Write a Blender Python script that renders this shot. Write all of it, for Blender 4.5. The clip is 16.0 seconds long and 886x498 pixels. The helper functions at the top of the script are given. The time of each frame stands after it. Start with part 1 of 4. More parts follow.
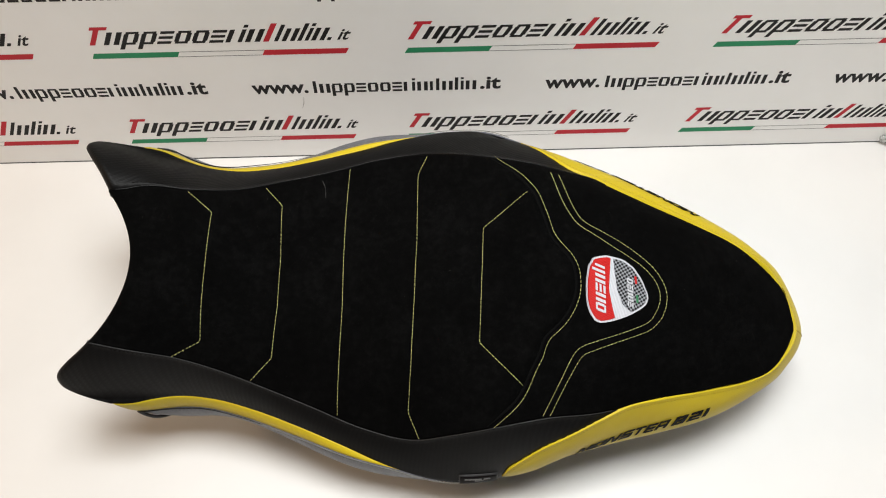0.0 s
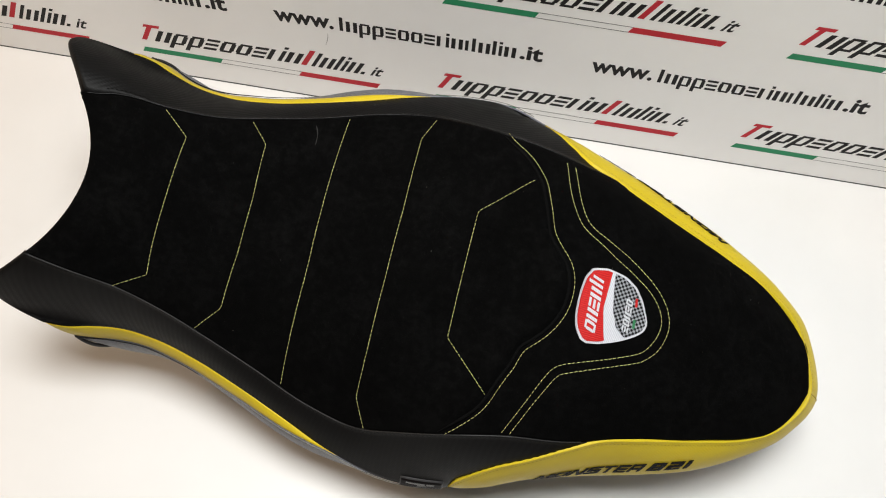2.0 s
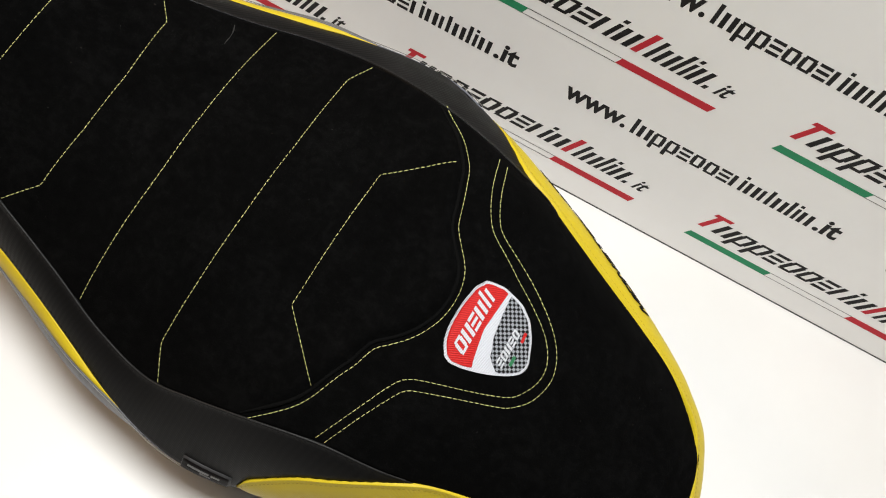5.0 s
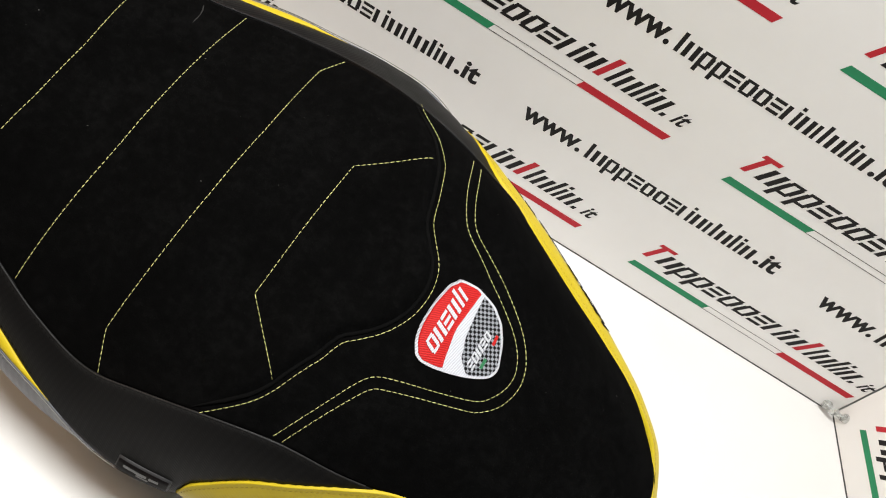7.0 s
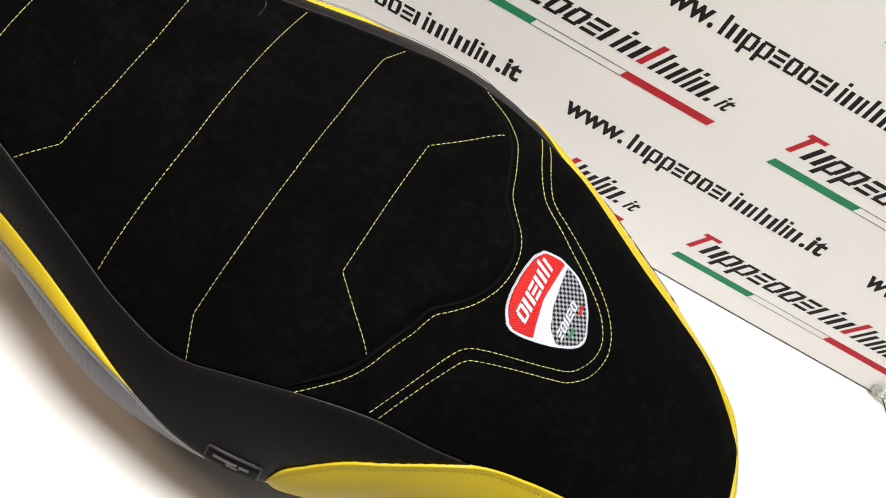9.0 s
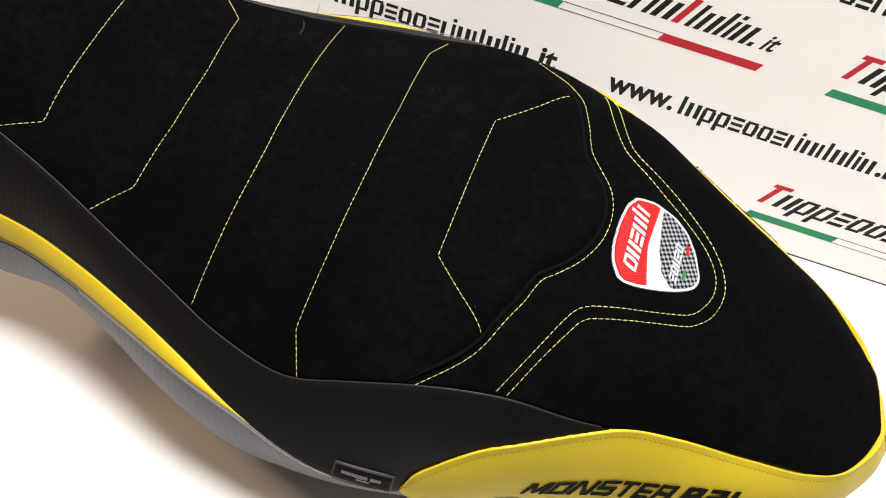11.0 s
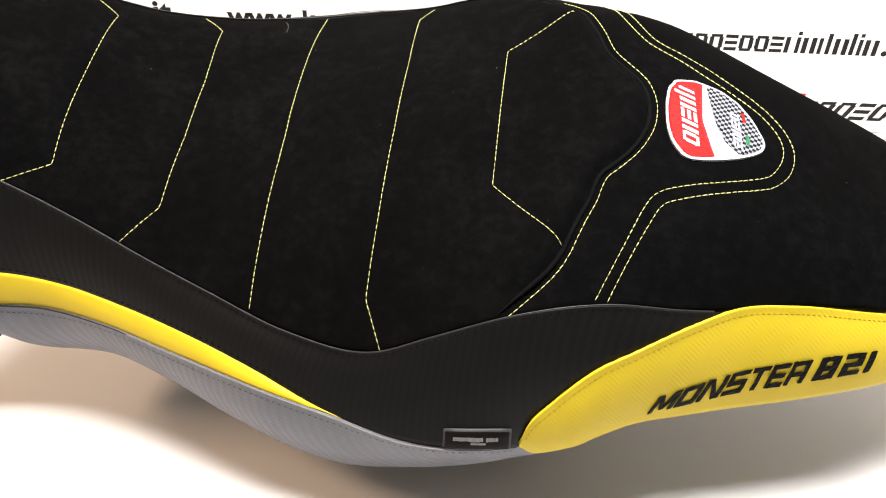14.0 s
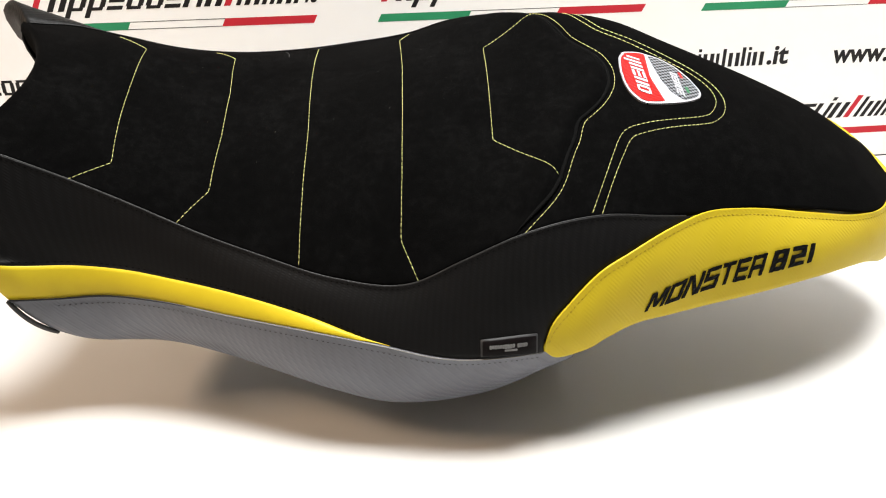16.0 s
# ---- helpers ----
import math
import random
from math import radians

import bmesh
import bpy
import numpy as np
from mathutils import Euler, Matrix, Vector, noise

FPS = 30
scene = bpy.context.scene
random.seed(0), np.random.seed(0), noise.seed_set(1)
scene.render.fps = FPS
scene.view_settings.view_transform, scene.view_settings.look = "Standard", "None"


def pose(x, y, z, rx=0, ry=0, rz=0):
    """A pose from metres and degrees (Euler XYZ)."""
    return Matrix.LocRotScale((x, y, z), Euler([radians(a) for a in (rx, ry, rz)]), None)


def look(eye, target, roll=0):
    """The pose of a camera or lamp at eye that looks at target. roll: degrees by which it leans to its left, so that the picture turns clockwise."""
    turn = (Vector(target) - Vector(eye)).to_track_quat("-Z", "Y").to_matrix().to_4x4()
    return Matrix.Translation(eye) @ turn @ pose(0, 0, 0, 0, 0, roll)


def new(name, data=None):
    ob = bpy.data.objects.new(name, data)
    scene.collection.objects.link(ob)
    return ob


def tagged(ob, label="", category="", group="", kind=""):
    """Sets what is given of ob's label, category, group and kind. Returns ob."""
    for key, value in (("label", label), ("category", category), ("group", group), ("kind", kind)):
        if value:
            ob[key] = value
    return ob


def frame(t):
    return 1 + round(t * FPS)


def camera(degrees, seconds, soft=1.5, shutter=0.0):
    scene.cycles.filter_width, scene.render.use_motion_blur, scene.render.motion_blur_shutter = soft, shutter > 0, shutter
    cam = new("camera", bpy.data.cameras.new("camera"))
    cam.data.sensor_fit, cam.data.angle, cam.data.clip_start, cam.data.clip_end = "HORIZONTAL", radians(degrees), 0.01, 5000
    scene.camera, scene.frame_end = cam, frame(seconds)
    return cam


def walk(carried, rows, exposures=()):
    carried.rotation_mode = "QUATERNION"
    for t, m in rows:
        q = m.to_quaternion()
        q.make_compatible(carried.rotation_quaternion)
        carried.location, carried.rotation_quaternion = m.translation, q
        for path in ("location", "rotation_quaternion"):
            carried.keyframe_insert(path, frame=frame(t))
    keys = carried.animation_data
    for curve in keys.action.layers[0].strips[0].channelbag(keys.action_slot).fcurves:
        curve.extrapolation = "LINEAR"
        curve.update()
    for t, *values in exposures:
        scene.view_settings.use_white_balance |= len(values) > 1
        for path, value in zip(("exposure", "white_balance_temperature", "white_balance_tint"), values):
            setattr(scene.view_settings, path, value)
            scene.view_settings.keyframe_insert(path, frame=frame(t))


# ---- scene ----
cam = camera(56.0, 16.0, soft=1.1)
PATH = [
    (0, (-0.012, -0.67, 0.869), (0.018, 0.361, -0.845), -0.1),
    (0.5, (-0.007, -0.654, 0.852), (-0.015, 0.345, -0.88), -0.6),
    (1, (0.003, -0.639, 0.834), (-0.032, 0.34, -0.91), 0.4),
    (1.5, (0.021, -0.628, 0.818), (-0.039, 0.342, -0.931), 2.4),
    (2, (0.041, -0.616, 0.801), (-0.04, 0.343, -0.953), 5.3),
    (2.5, (0.061, -0.614, 0.783), (-0.035, 0.355, -0.965), 8.7),
    (3, (0.077, -0.611, 0.762), (-0.02, 0.363, -0.982), 13.0),
    (3.5, (0.093, -0.606, 0.738), (0.0, 0.388, -0.995), 17.0),
    (4, (0.095, -0.598, 0.713), (0.032, 0.426, -1.003), 21.0),
    (4.5, (0.097, -0.595, 0.694), (0.067, 0.469, -0.999), 24.8),
    (5, (0.1, -0.592, 0.678), (0.092, 0.517, -0.986), 27.9),
    (7.5, (0.069, -0.635, 0.621), (0.211, 0.674, -0.884), 36.4),
    (8, (0.061, -0.645, 0.61), (0.197, 0.677, -0.884), 35.6),
    (8.5, (0.055, -0.659, 0.598), (0.18, 0.682, -0.881), 34.2),
    (9, (0.048, -0.674, 0.586), (0.158, 0.691, -0.871), 32.4),
    (9.5, (0.041, -0.688, 0.573), (0.125, 0.696, -0.868), 29.8),
    (12, (0.03, -0.716, 0.496), (-0.03, 0.783, -0.827), 11.2),
    (12.5, (0.023, -0.722, 0.479), (-0.036, 0.81, -0.805), 9.9),
    (13, (0.018, -0.727, 0.464), (-0.027, 0.836, -0.783), 7.6),
    (13.5, (0.014, -0.732, 0.446), (-0.04, 0.837, -0.793), 4.1),
    (14, (0.014, -0.744, 0.441), (-0.03, 0.84, -0.779), 1.7),
    (14.5, (-0.001, -0.766, 0.425), (-0.007, 0.851, -0.751), 0.7),
    (15, (-0.023, -0.806, 0.423), (0.022, 0.852, -0.696), -0.2),
    (15.5, (-0.037, -0.838, 0.409), (0.08, 0.866, -0.631), -0.4),
    (16, (-0.054, -0.873, 0.398), (0.112, 0.866, -0.577), -0.9),
]
EXPOSURES = [(0.0, -0.50, 6500, 10), (1.5, -0.53, 6500, 10), (3.0, -0.48, 6500, 10), (5.0, -0.45, 6500, 10), (8.0, -0.2, 6550, 11), (9.5, -0.06, 6550, 12),
             (12.5, 0.47, 6600, 14), (14.0, 0.80, 6600, 15), (15.0, 0.76, 6600, 13), (16.0, 0.40, 6550, 11)]
walk(cam, [(t, look(eye, target, roll)) for t, eye, target, roll in PATH], EXPOSURES)

# ---- light ----
world = bpy.data.worlds.new("room_air")
scene.world = world
world.use_nodes = True
world.node_tree.nodes["Background"].inputs[0].default_value = (0.9, 0.95, 1.0, 1)
world.node_tree.nodes["Background"].inputs[1].default_value = 0.006


def unseen_lamp(x, y, z, sx, sy, watts, colour, spread=180):
    data = bpy.data.lights.new("unseen_light", "AREA")
    data.shape, data.size, data.size_y, data.energy, data.color = "RECTANGLE", sx, sy, watts, colour
    data.spread = radians(spread)
    ob = new("unseen_light", data)
    ob.matrix_world = pose(x, y, z)
    return ob


# lamps out of view: white overhead, then warm from the left
unseen_lamp(0.06, -0.40, 1.50, 0.60, 0.46, 20.3, (0.98, 0.985, 0.965), 126)
unseen_lamp(-1.75, -0.45, 1.30, 0.50, 0.50, 29.0, (1.0, 0.71, 0.46))
# cool fill added above the back board, no lamp is known there
unseen_lamp(0.70, 0.15, 1.80, 0.60, 0.60, 3.0, (0.88, 0.95, 1.0))

# ---- materials ----


class Mat:
    """A node material under construction, with its principled shader."""

    def __init__(self, name, colour=(0.5, 0.5, 0.5), rough=0.5, metal=0.0):
        self.m = bpy.data.materials.new(name)
        self.m.use_nodes = True
        self.t = self.m.node_tree
        self.b = self.t.nodes["Principled BSDF"]
        self.b.inputs["Base Color"].default_value = (*colour, 1)
        self.b.inputs["Roughness"].default_value = rough
        self.b.inputs["Metallic"].default_value = metal
        self.coord = self.t.nodes.new("ShaderNodeTexCoord").outputs["Object"]

    def node(self, kind, **values):
        n = self.t.nodes.new(kind)
        for k, v in values.items():
            n.inputs[k.replace("_", " ")].default_value = v
        return n

    def link(self, a, b):
        self.t.links.new(a, b)

    def place(self, rotation=(0, 0, 0), scale=(1, 1, 1)):
        n = self.t.nodes.new("ShaderNodeMapping")
        n.inputs["Rotation"].default_value = [radians(a) for a in rotation]
        n.inputs["Scale"].default_value = scale
        self.link(self.coord, n.inputs["Vector"])
        return n.outputs[0]

    def noise(self, scale, detail=4.0, rough=0.55, vector=None):
        n = self.node("ShaderNodeTexNoise", Scale=scale, Detail=detail, Roughness=rough)
        self.link(vector or self.coord, n.inputs["Vector"])
        return n.outputs["Fac"]

    def ramp(self, fac, stops):
        n = self.t.nodes.new("ShaderNodeValToRGB")
        e = n.color_ramp.elements
        while len(e) < len(stops):
            e.new(0.5)
        for el, (p, c) in zip(e, stops):
            el.position = p
            el.color = (*c, 1) if len(c) == 3 else c
        self.link(fac, n.inputs[0])
        return n.outputs[0]

    def math(self, op, a, b):
        n = self.t.nodes.new("ShaderNodeMath")
        n.operation = op
        for sock, v in zip(n.inputs, (a, b)):
            if isinstance(v, (int, float)):
                sock.default_value = v
            else:
                self.link(v, sock)
        return n.outputs[0]

    def colour(self, out):
        self.link(out, self.b.inputs["Base Color"])

    def rough(self, fac, lo, hi):
        n = self.t.nodes.new("ShaderNodeMapRange")
        n.inputs[3].default_value, n.inputs[4].default_value = lo, hi
        self.link(fac, n.inputs[0])
        self.link(n.outputs[0], self.b.inputs["Roughness"])

    def bump(self, height, strength, distance):
        n = self.node("ShaderNodeBump", Strength=strength, Distance=distance)
        self.link(height, n.inputs["Height"])
        old = self.b.inputs["Normal"].links
        if old:
            self.link(old[0].from_socket, n.inputs["Normal"])
        self.link(n.outputs[0], self.b.inputs["Normal"])

    def sheen(self, weight, rough, tint):
        self.b.inputs["Sheen Weight"].default_value = weight
        self.b.inputs["Sheen Roughness"].default_value = rough
        self.b.inputs["Sheen Tint"].default_value = (*tint, 1)


def tone(c, k):
    return tuple(min(1.0, v * k) for v in c)


def suede():
    m = Mat("black_suede", rough=0.95)
    nap = m.math("ADD", m.math("MULTIPLY", m.noise(22, 6, 0.7), 0.5), m.math("MULTIPLY", m.noise(150, 4, 0.7), 0.5))
    m.colour(m.ramp(nap, [(0.34, (0.0013, 0.0013, 0.0013)), (0.50, (0.0019, 0.0019, 0.0019)), (0.68, (0.0036, 0.0036, 0.0036))]))
    m.b.inputs["Specular IOR Level"].default_value = 0.01
    m.sheen(0.007, 0.45, (0.95, 0.92, 0.90))
    m.bump(m.noise(900, 2, 0.6), 0.3, 0.0006)
    m.bump(m.noise(45, 3, 0.6), 0.2, 0.002)
    return m.m


def weave(name, colour, rough, turn, depth, spread=0.12, gloss=0.5, raised=0.0, fine=1.0):
    """Coated fabric embossed with a fine twill."""
    m = Mat(name, rough=rough)
    soft = m.noise(22, 4, 0.6)
    m.colour(m.ramp(soft, [(0.25, tone(colour, 1 - spread)), (0.75, tone(colour, 1 + spread))]))
    waves = []
    for angle, scale in ((turn, 75.0 * fine), (turn + 90, 150.0 * fine)):
        w = m.node("ShaderNodeTexWave", Scale=scale, Distortion=0.25, Detail=1.0, Detail_Scale=2.0)
        m.link(m.place((0, 35, angle)), w.inputs["Vector"])
        waves.append(w.outputs["Fac"])
    twill = m.math("MULTIPLY", waves[0], m.math("ADD", m.math("MULTIPLY", waves[1], 0.6), 0.4))
    # relief's light and shade put into the colour: ridges lighter, hollows darker
    if raised:
        m.colour(m.ramp(m.math("ADD", m.math("MULTIPLY", twill, 0.75), m.math("MULTIPLY", soft, 0.25)), [(0.15, tone(colour, 1 - raised)), (0.85, tone(colour, 1 + raised))]))
    m.bump(twill, depth, 0.0008)
    m.bump(m.noise(380, 2, 0.5), 0.12, 0.0004)
    m.rough(m.noise(60, 3, 0.6), rough - 0.08, rough + 0.10)
    m.b.inputs["Specular IOR Level"].default_value = gloss
    return m.m


def thread(name, colour, rough=0.6):
    m = Mat(name, colour, rough)
    m.colour(m.ramp(m.noise(300, 2, 0.5), [(0.3, tone(colour, 0.8)), (0.7, tone(colour, 1.15))]))
    dark = max(colour) < 0.02
    m.b.inputs["Specular IOR Level"].default_value = 0.02 if dark else 0.15
    m.sheen(0.0 if dark else 0.08, 0.4, colour)
    return m.m


def embroidery(name, colour, turn, gap_shade=0.72):
    """Close satin stitches."""
    m = Mat(name, colour, 0.55)
    w = m.node("ShaderNodeTexWave", Scale=230.0, Distortion=2.2, Detail=2.0, Detail_Scale=3.0)
    m.link(m.place((0, 0, turn)), w.inputs["Vector"])
    # shade between threads and light on their crests, painted into the colour
    m.colour(m.ramp(w.outputs["Fac"], [(0.0, tone(colour, gap_shade)), (0.55, colour), (1.0, tone(colour, 1.12))]))
    m.bump(w.outputs["Fac"], 0.5, 0.0004)
    dark = max(colour) < 0.02
    m.sheen(0.005 if dark else 0.05, 0.4, colour)
    m.b.inputs["Specular IOR Level"].default_value = 0.04 if dark else 0.2
    return m.m


def chequer():
    m = Mat("chequered_thread", rough=0.6)
    c = m.node("ShaderNodeTexChecker", Scale=500.0)
    c.inputs["Color1"].default_value = (0.22, 0.23, 0.25, 1)
    c.inputs["Color2"].default_value = (0.0035, 0.0035, 0.0045, 1)
    m.b.inputs["Specular IOR Level"].default_value = 0.12
    m.link(m.place((0, 0, 12), (1, 1, 0.0)), c.inputs["Vector"])
    m.colour(c.outputs[0])
    m.bump(m.noise(700, 2, 0.5), 0.3, 0.0004)
    return m.m


def plain(name, colour, rough, grain=60, spread=0.05, bump=0.05, gloss=0.5):
    m = Mat(name, colour, rough)
    m.b.inputs["Specular IOR Level"].default_value = gloss
    m.colour(m.ramp(m.noise(grain, 4, 0.6), [(0.3, tone(colour, 1 - spread)), (0.7, tone(colour, 1 + spread))]))
    m.rough(m.noise(grain * 0.3, 3, 0.6), max(0.05, rough - 0.07), min(1.0, rough + 0.07))
    if bump:
        m.bump(m.noise(grain * 4, 3, 0.6), bump, 0.0008)
    return m.m


def laminate():
    m = Mat("white_laminate", rough=0.42)
    smear = m.noise(3.0, 5, 0.65)
    m.colour(m.ramp(smear, [(0.3, (0.655, 0.65, 0.64)), (0.7, (0.695, 0.69, 0.68))]))
    m.rough(m.noise(7, 4, 0.6), 0.36, 0.5)
    m.bump(m.noise(220, 2, 0.5), 0.03, 0.0006)
    return m.m


def board():
    m = Mat("printed_board", rough=0.5)
    scuff = m.noise(5.0, 6, 0.7)
    m.colour(m.ramp(scuff, [(0.25, (0.79, 0.78, 0.765)), (0.6, (0.825, 0.818, 0.805)), (0.8, (0.835, 0.828, 0.82))]))
    m.rough(m.noise(11, 4, 0.6), 0.42, 0.58)
    m.bump(m.noise(9, 2, 0.5), 0.04, 0.01)
    return m.m


SUEDE = suede()
BLACK_VINYL = weave("black_carbon_vinyl", (0.0032, 0.0031, 0.0031), 0.50, 35, 0.15, 0.15, 0.12, 0.24, 1.3)
GREY_VINYL = weave("grey_carbon_vinyl", (0.112, 0.117, 0.135), 0.45, 50, 0.3, 0.12, 0.3)
YELLOW_VINYL = weave("yellow_carbon_vinyl", (0.50, 0.378, 0.016), 0.42, 50, 0.15, 0.04, 0.12)
YELLOW_SMOOTH = plain("yellow_vinyl", (0.50, 0.378, 0.016), 0.42, 70, 0.03, 0.06, 0.15)
# dark edge colour, also laid in as shade between strip and skirt
SHADED_EDGE = plain("shaded_edge_vinyl", (0.0055, 0.0055, 0.006), 0.42, 120, 0.15, 0.1, 0.25)
# black folded lip with its highlight put into the colour
LIT_LIP = plain("lit_folded_lip", (0.013, 0.0128, 0.0132), 0.45, 120, 0.2, 0.1, 0.35)
# pale colour for the painted highlight on the skirt's fold and for lint
GLINT_AND_LINT = plain("pale_glint_and_lint", (0.14, 0.135, 0.12), 0.4, 120, 0.1, 0.1)
YELLOW_THREAD = thread("yellow_thread", (0.53, 0.515, 0.20))
OCHRE_THREAD = thread("ochre_thread", (0.34, 0.245, 0.009))
BLACK_THREAD = thread("black_thread", (0.0012, 0.0012, 0.0012), 0.8)
GREY_THREAD = thread("grey_thread", (0.030, 0.030, 0.031))
WHITE_SATIN = embroidery("white_satin_stitch", (0.47, 0.48, 0.52), 10, 0.8)
RED_SATIN = embroidery("red_satin_stitch", (0.42, 0.008, 0.007), 62, 0.68)
BLACK_SATIN = embroidery("black_satin_stitch", (0.0035, 0.0035, 0.004), 60)
PALE_SATIN = embroidery("pale_satin_stitch", (0.47, 0.48, 0.51), 10, 0.8)
GREEN_SATIN = embroidery("green_satin_stitch", (0.02, 0.15, 0.06), 20)
CHEQUER = chequer()
FOLD = plain("folded_suede_edge", (0.0013, 0.0013, 0.0013), 0.9, 300, 0.4, 0.5, 0.08)
RUBBER = plain("tag_rubber", (0.030, 0.030, 0.031), 0.5, 90, 0.2, 0.1, 0.15)
TAG_FACE = plain("tag_face", (0.0045, 0.0034, 0.0035), 0.5, 150, 0.2, 0.08, 0.06)
TAG_PRINT = plain("tag_print", (0.10, 0.098, 0.097), 0.4, 150, 0.1, 0.0)
PLASTIC = plain("black_moulded_plastic", (0.012, 0.012, 0.012), 0.55, 80, 0.2, 0.15)
TABLE = laminate()
BOARD = board()
BOARD_EDGE = plain("board_edge", (0.05, 0.05, 0.05), 0.7, 60, 0.2, 0.1)
INK = plain("charcoal_print", (0.014, 0.013, 0.013), 0.5, 30, 0.15, 0.0, 0.15)
INK_RED = plain("red_print", (0.47, 0.024, 0.036), 0.5, 30, 0.06, 0.0, 0.15)
INK_GREEN = plain("green_print", (0.026, 0.23, 0.105), 0.5, 30, 0.06, 0.0, 0.15)
PAINT = plain("wall_paint", (0.20, 0.185, 0.16), 0.8, 12, 0.04, 0.08)
FLOOR = plain("grey_floor", (0.16, 0.155, 0.15), 0.6, 9, 0.12, 0.06)
STEEL = plain("grey_steel", (0.35, 0.35, 0.36), 0.45, 60, 0.1, 0.05)
CLEAR = Mat("clear_plastic", (0.86, 0.88, 0.86), 0.12)
CLEAR.b.inputs["Transmission Weight"].default_value = 0.75
CLEAR.bump(CLEAR.noise(60, 3, 0.6), 0.3, 0.003)
CLEAR = CLEAR.m

# ---- building helpers ----


def mesh_of(name, verts, faces, material, smooth=True):
    me = bpy.data.meshes.new(name)
    me.from_pydata([tuple(map(float, v)) for v in verts], [], faces)
    me.materials.append(material)
    if smooth:
        me.polygons.foreach_set("use_smooth", [True] * len(me.polygons))
    me.update()
    return me


def part(name, mesh, parent, label=""):
    ob = new(name, mesh)
    ob.parent = parent
    return tagged(ob, label)


def finish(bm, name, material, smooth=False):
    bmesh.ops.recalc_face_normals(bm, faces=bm.faces)
    me = bpy.data.meshes.new(name)
    bm.to_mesh(me)
    bm.free()
    me.materials.append(material)
    if smooth:
        me.polygons.foreach_set("use_smooth", [True] * len(me.polygons))
    return me


def box(bm, x0, y0, z0, x1, y1, z1, bevel=0.0):
    made = bmesh.ops.create_cube(bm, size=1.0, matrix=Matrix.Translation(((x0 + x1) / 2, (y0 + y1) / 2, (z0 + z1) / 2)) @ Matrix.Diagonal((x1 - x0, y1 - y0, z1 - z0, 1)))
    if bevel:
        edges = {e for v in made["verts"] for e in v.link_edges}
        bmesh.ops.bevel(bm, geom=list(edges), offset=bevel, segments=2, affect="EDGES", profile=0.5)


def box_mesh(name, dims, material, bevel=0.0):
    bm = bmesh.new()
    box(bm, *dims, bevel)
    return finish(bm, name, material)


def grid(rows, flip=False):
    """Vertices and faces of a sheet from equally long rows of points."""
    n = len(rows[0])
    verts = [p for r in rows for p in r]
    faces = []
    for i in range(len(rows) - 1):
        for j in range(n - 1):
            a = i * n + j
            f = (a, a + 1, a + n + 1, a + n)
            faces.append(f[::-1] if flip else f)
    return verts, faces


def shell(ob, thick):
    """Gives a sheet its thickness, inwards."""
    mod = ob.modifiers.new("thickness", "SOLIDIFY")
    mod.thickness, mod.offset, mod.use_even_offset = thick, -1, False
    return ob


def spline(knots):
    """Smooth curve through rows of (x, value, ...)."""
    k = np.array(knots, float)
    x, v = k[:, 0], k[:, 1:]
    h = np.diff(x)[:, None]
    d = np.diff(v, axis=0) / h
    m = np.zeros_like(v)
    m[0], m[-1] = d[0], d[-1]
    m[1:-1] = (d[:-1] * h[1:] + d[1:] * h[:-1]) / (h[1:] + h[:-1])

    def f(q):
        i = int(np.clip(np.searchsorted(x, q) - 1, 0, len(x) - 2))
        s = (q - x[i]) / h[i, 0]
        if s < 0:
            return v[0] + m[0] * (q - x[0])
        if s > 1:
            return v[-1] + m[-1] * (q - x[-1])
        a, b, c, e = 2*s**3 - 3*s**2 + 1, s**3 - 2*s**2 + s, -2*s**3 + 3*s**2, s**3 - s**2
        return a * v[i] + b * h[i, 0] * m[i] + c * v[i + 1] + e * h[i, 0] * m[i + 1]
    return f


def dense(points, step):
    """A polyline cut into even steps."""
    p = np.array(points, float)
    seg = np.linalg.norm(np.diff(p, axis=0), axis=1)
    s = np.concatenate([[0], np.cumsum(seg)])
    q = np.linspace(0, s[-1], max(2, int(round(s[-1] / step)) + 1))
    return np.stack([np.interp(q, s, p[:, i]) for i in range(p.shape[1])], axis=1)


def rounded(points, cuts=2):
    """A polyline with its corners cut."""
    p = [np.array(q, float) for q in points]
    for _ in range(cuts):
        out = [p[0]]
        for a, b in zip(p, p[1:]):
            out += [a * 0.75 + b * 0.25, a * 0.25 + b * 0.75]
        p = out + [p[-1]]
    return p


# ---- room, table and display boards ----
def slab(name, dims, material, bevel=0.0):
    return tagged(new(name, box_mesh(name, dims, material, bevel)), kind="structure")


slab("floor", (-2.6, -2.6, -0.80, 2.6, 1.6, -0.75), FLOOR)
slab("ceiling", (-2.6, -2.6, 1.88, 2.6, 1.6, 1.95), PAINT)
slab("wall_north", (-2.6, 1.5, -0.75, 2.6, 1.6, 1.88), PAINT)
slab("wall_south", (-2.6, -2.6, -0.75, 2.6, -2.5, 1.88), PAINT)
slab("wall_west", (-2.6, -2.5, -0.75, -2.5, 1.5, 1.88), PAINT)
slab("wall_east", (2.5, -2.5, -0.75, 2.6, 1.5, 1.88), PAINT)

table = tagged(new("work_table"), "large white laminate work table under the saddle", "table")
part("tabletop", box_mesh("tabletop", (-1.1, -1.15, -0.03, 1.1, 0.25, 0.0), TABLE, 0.003), table)
for x in (-1.0, 1.0):
    for y in (-1.05, 0.15):
        part("leg", box_mesh("leg", (x - 0.025, y - 0.025, -0.75, x + 0.025, y + 0.025, -0.03), STEEL, 0.003), table)

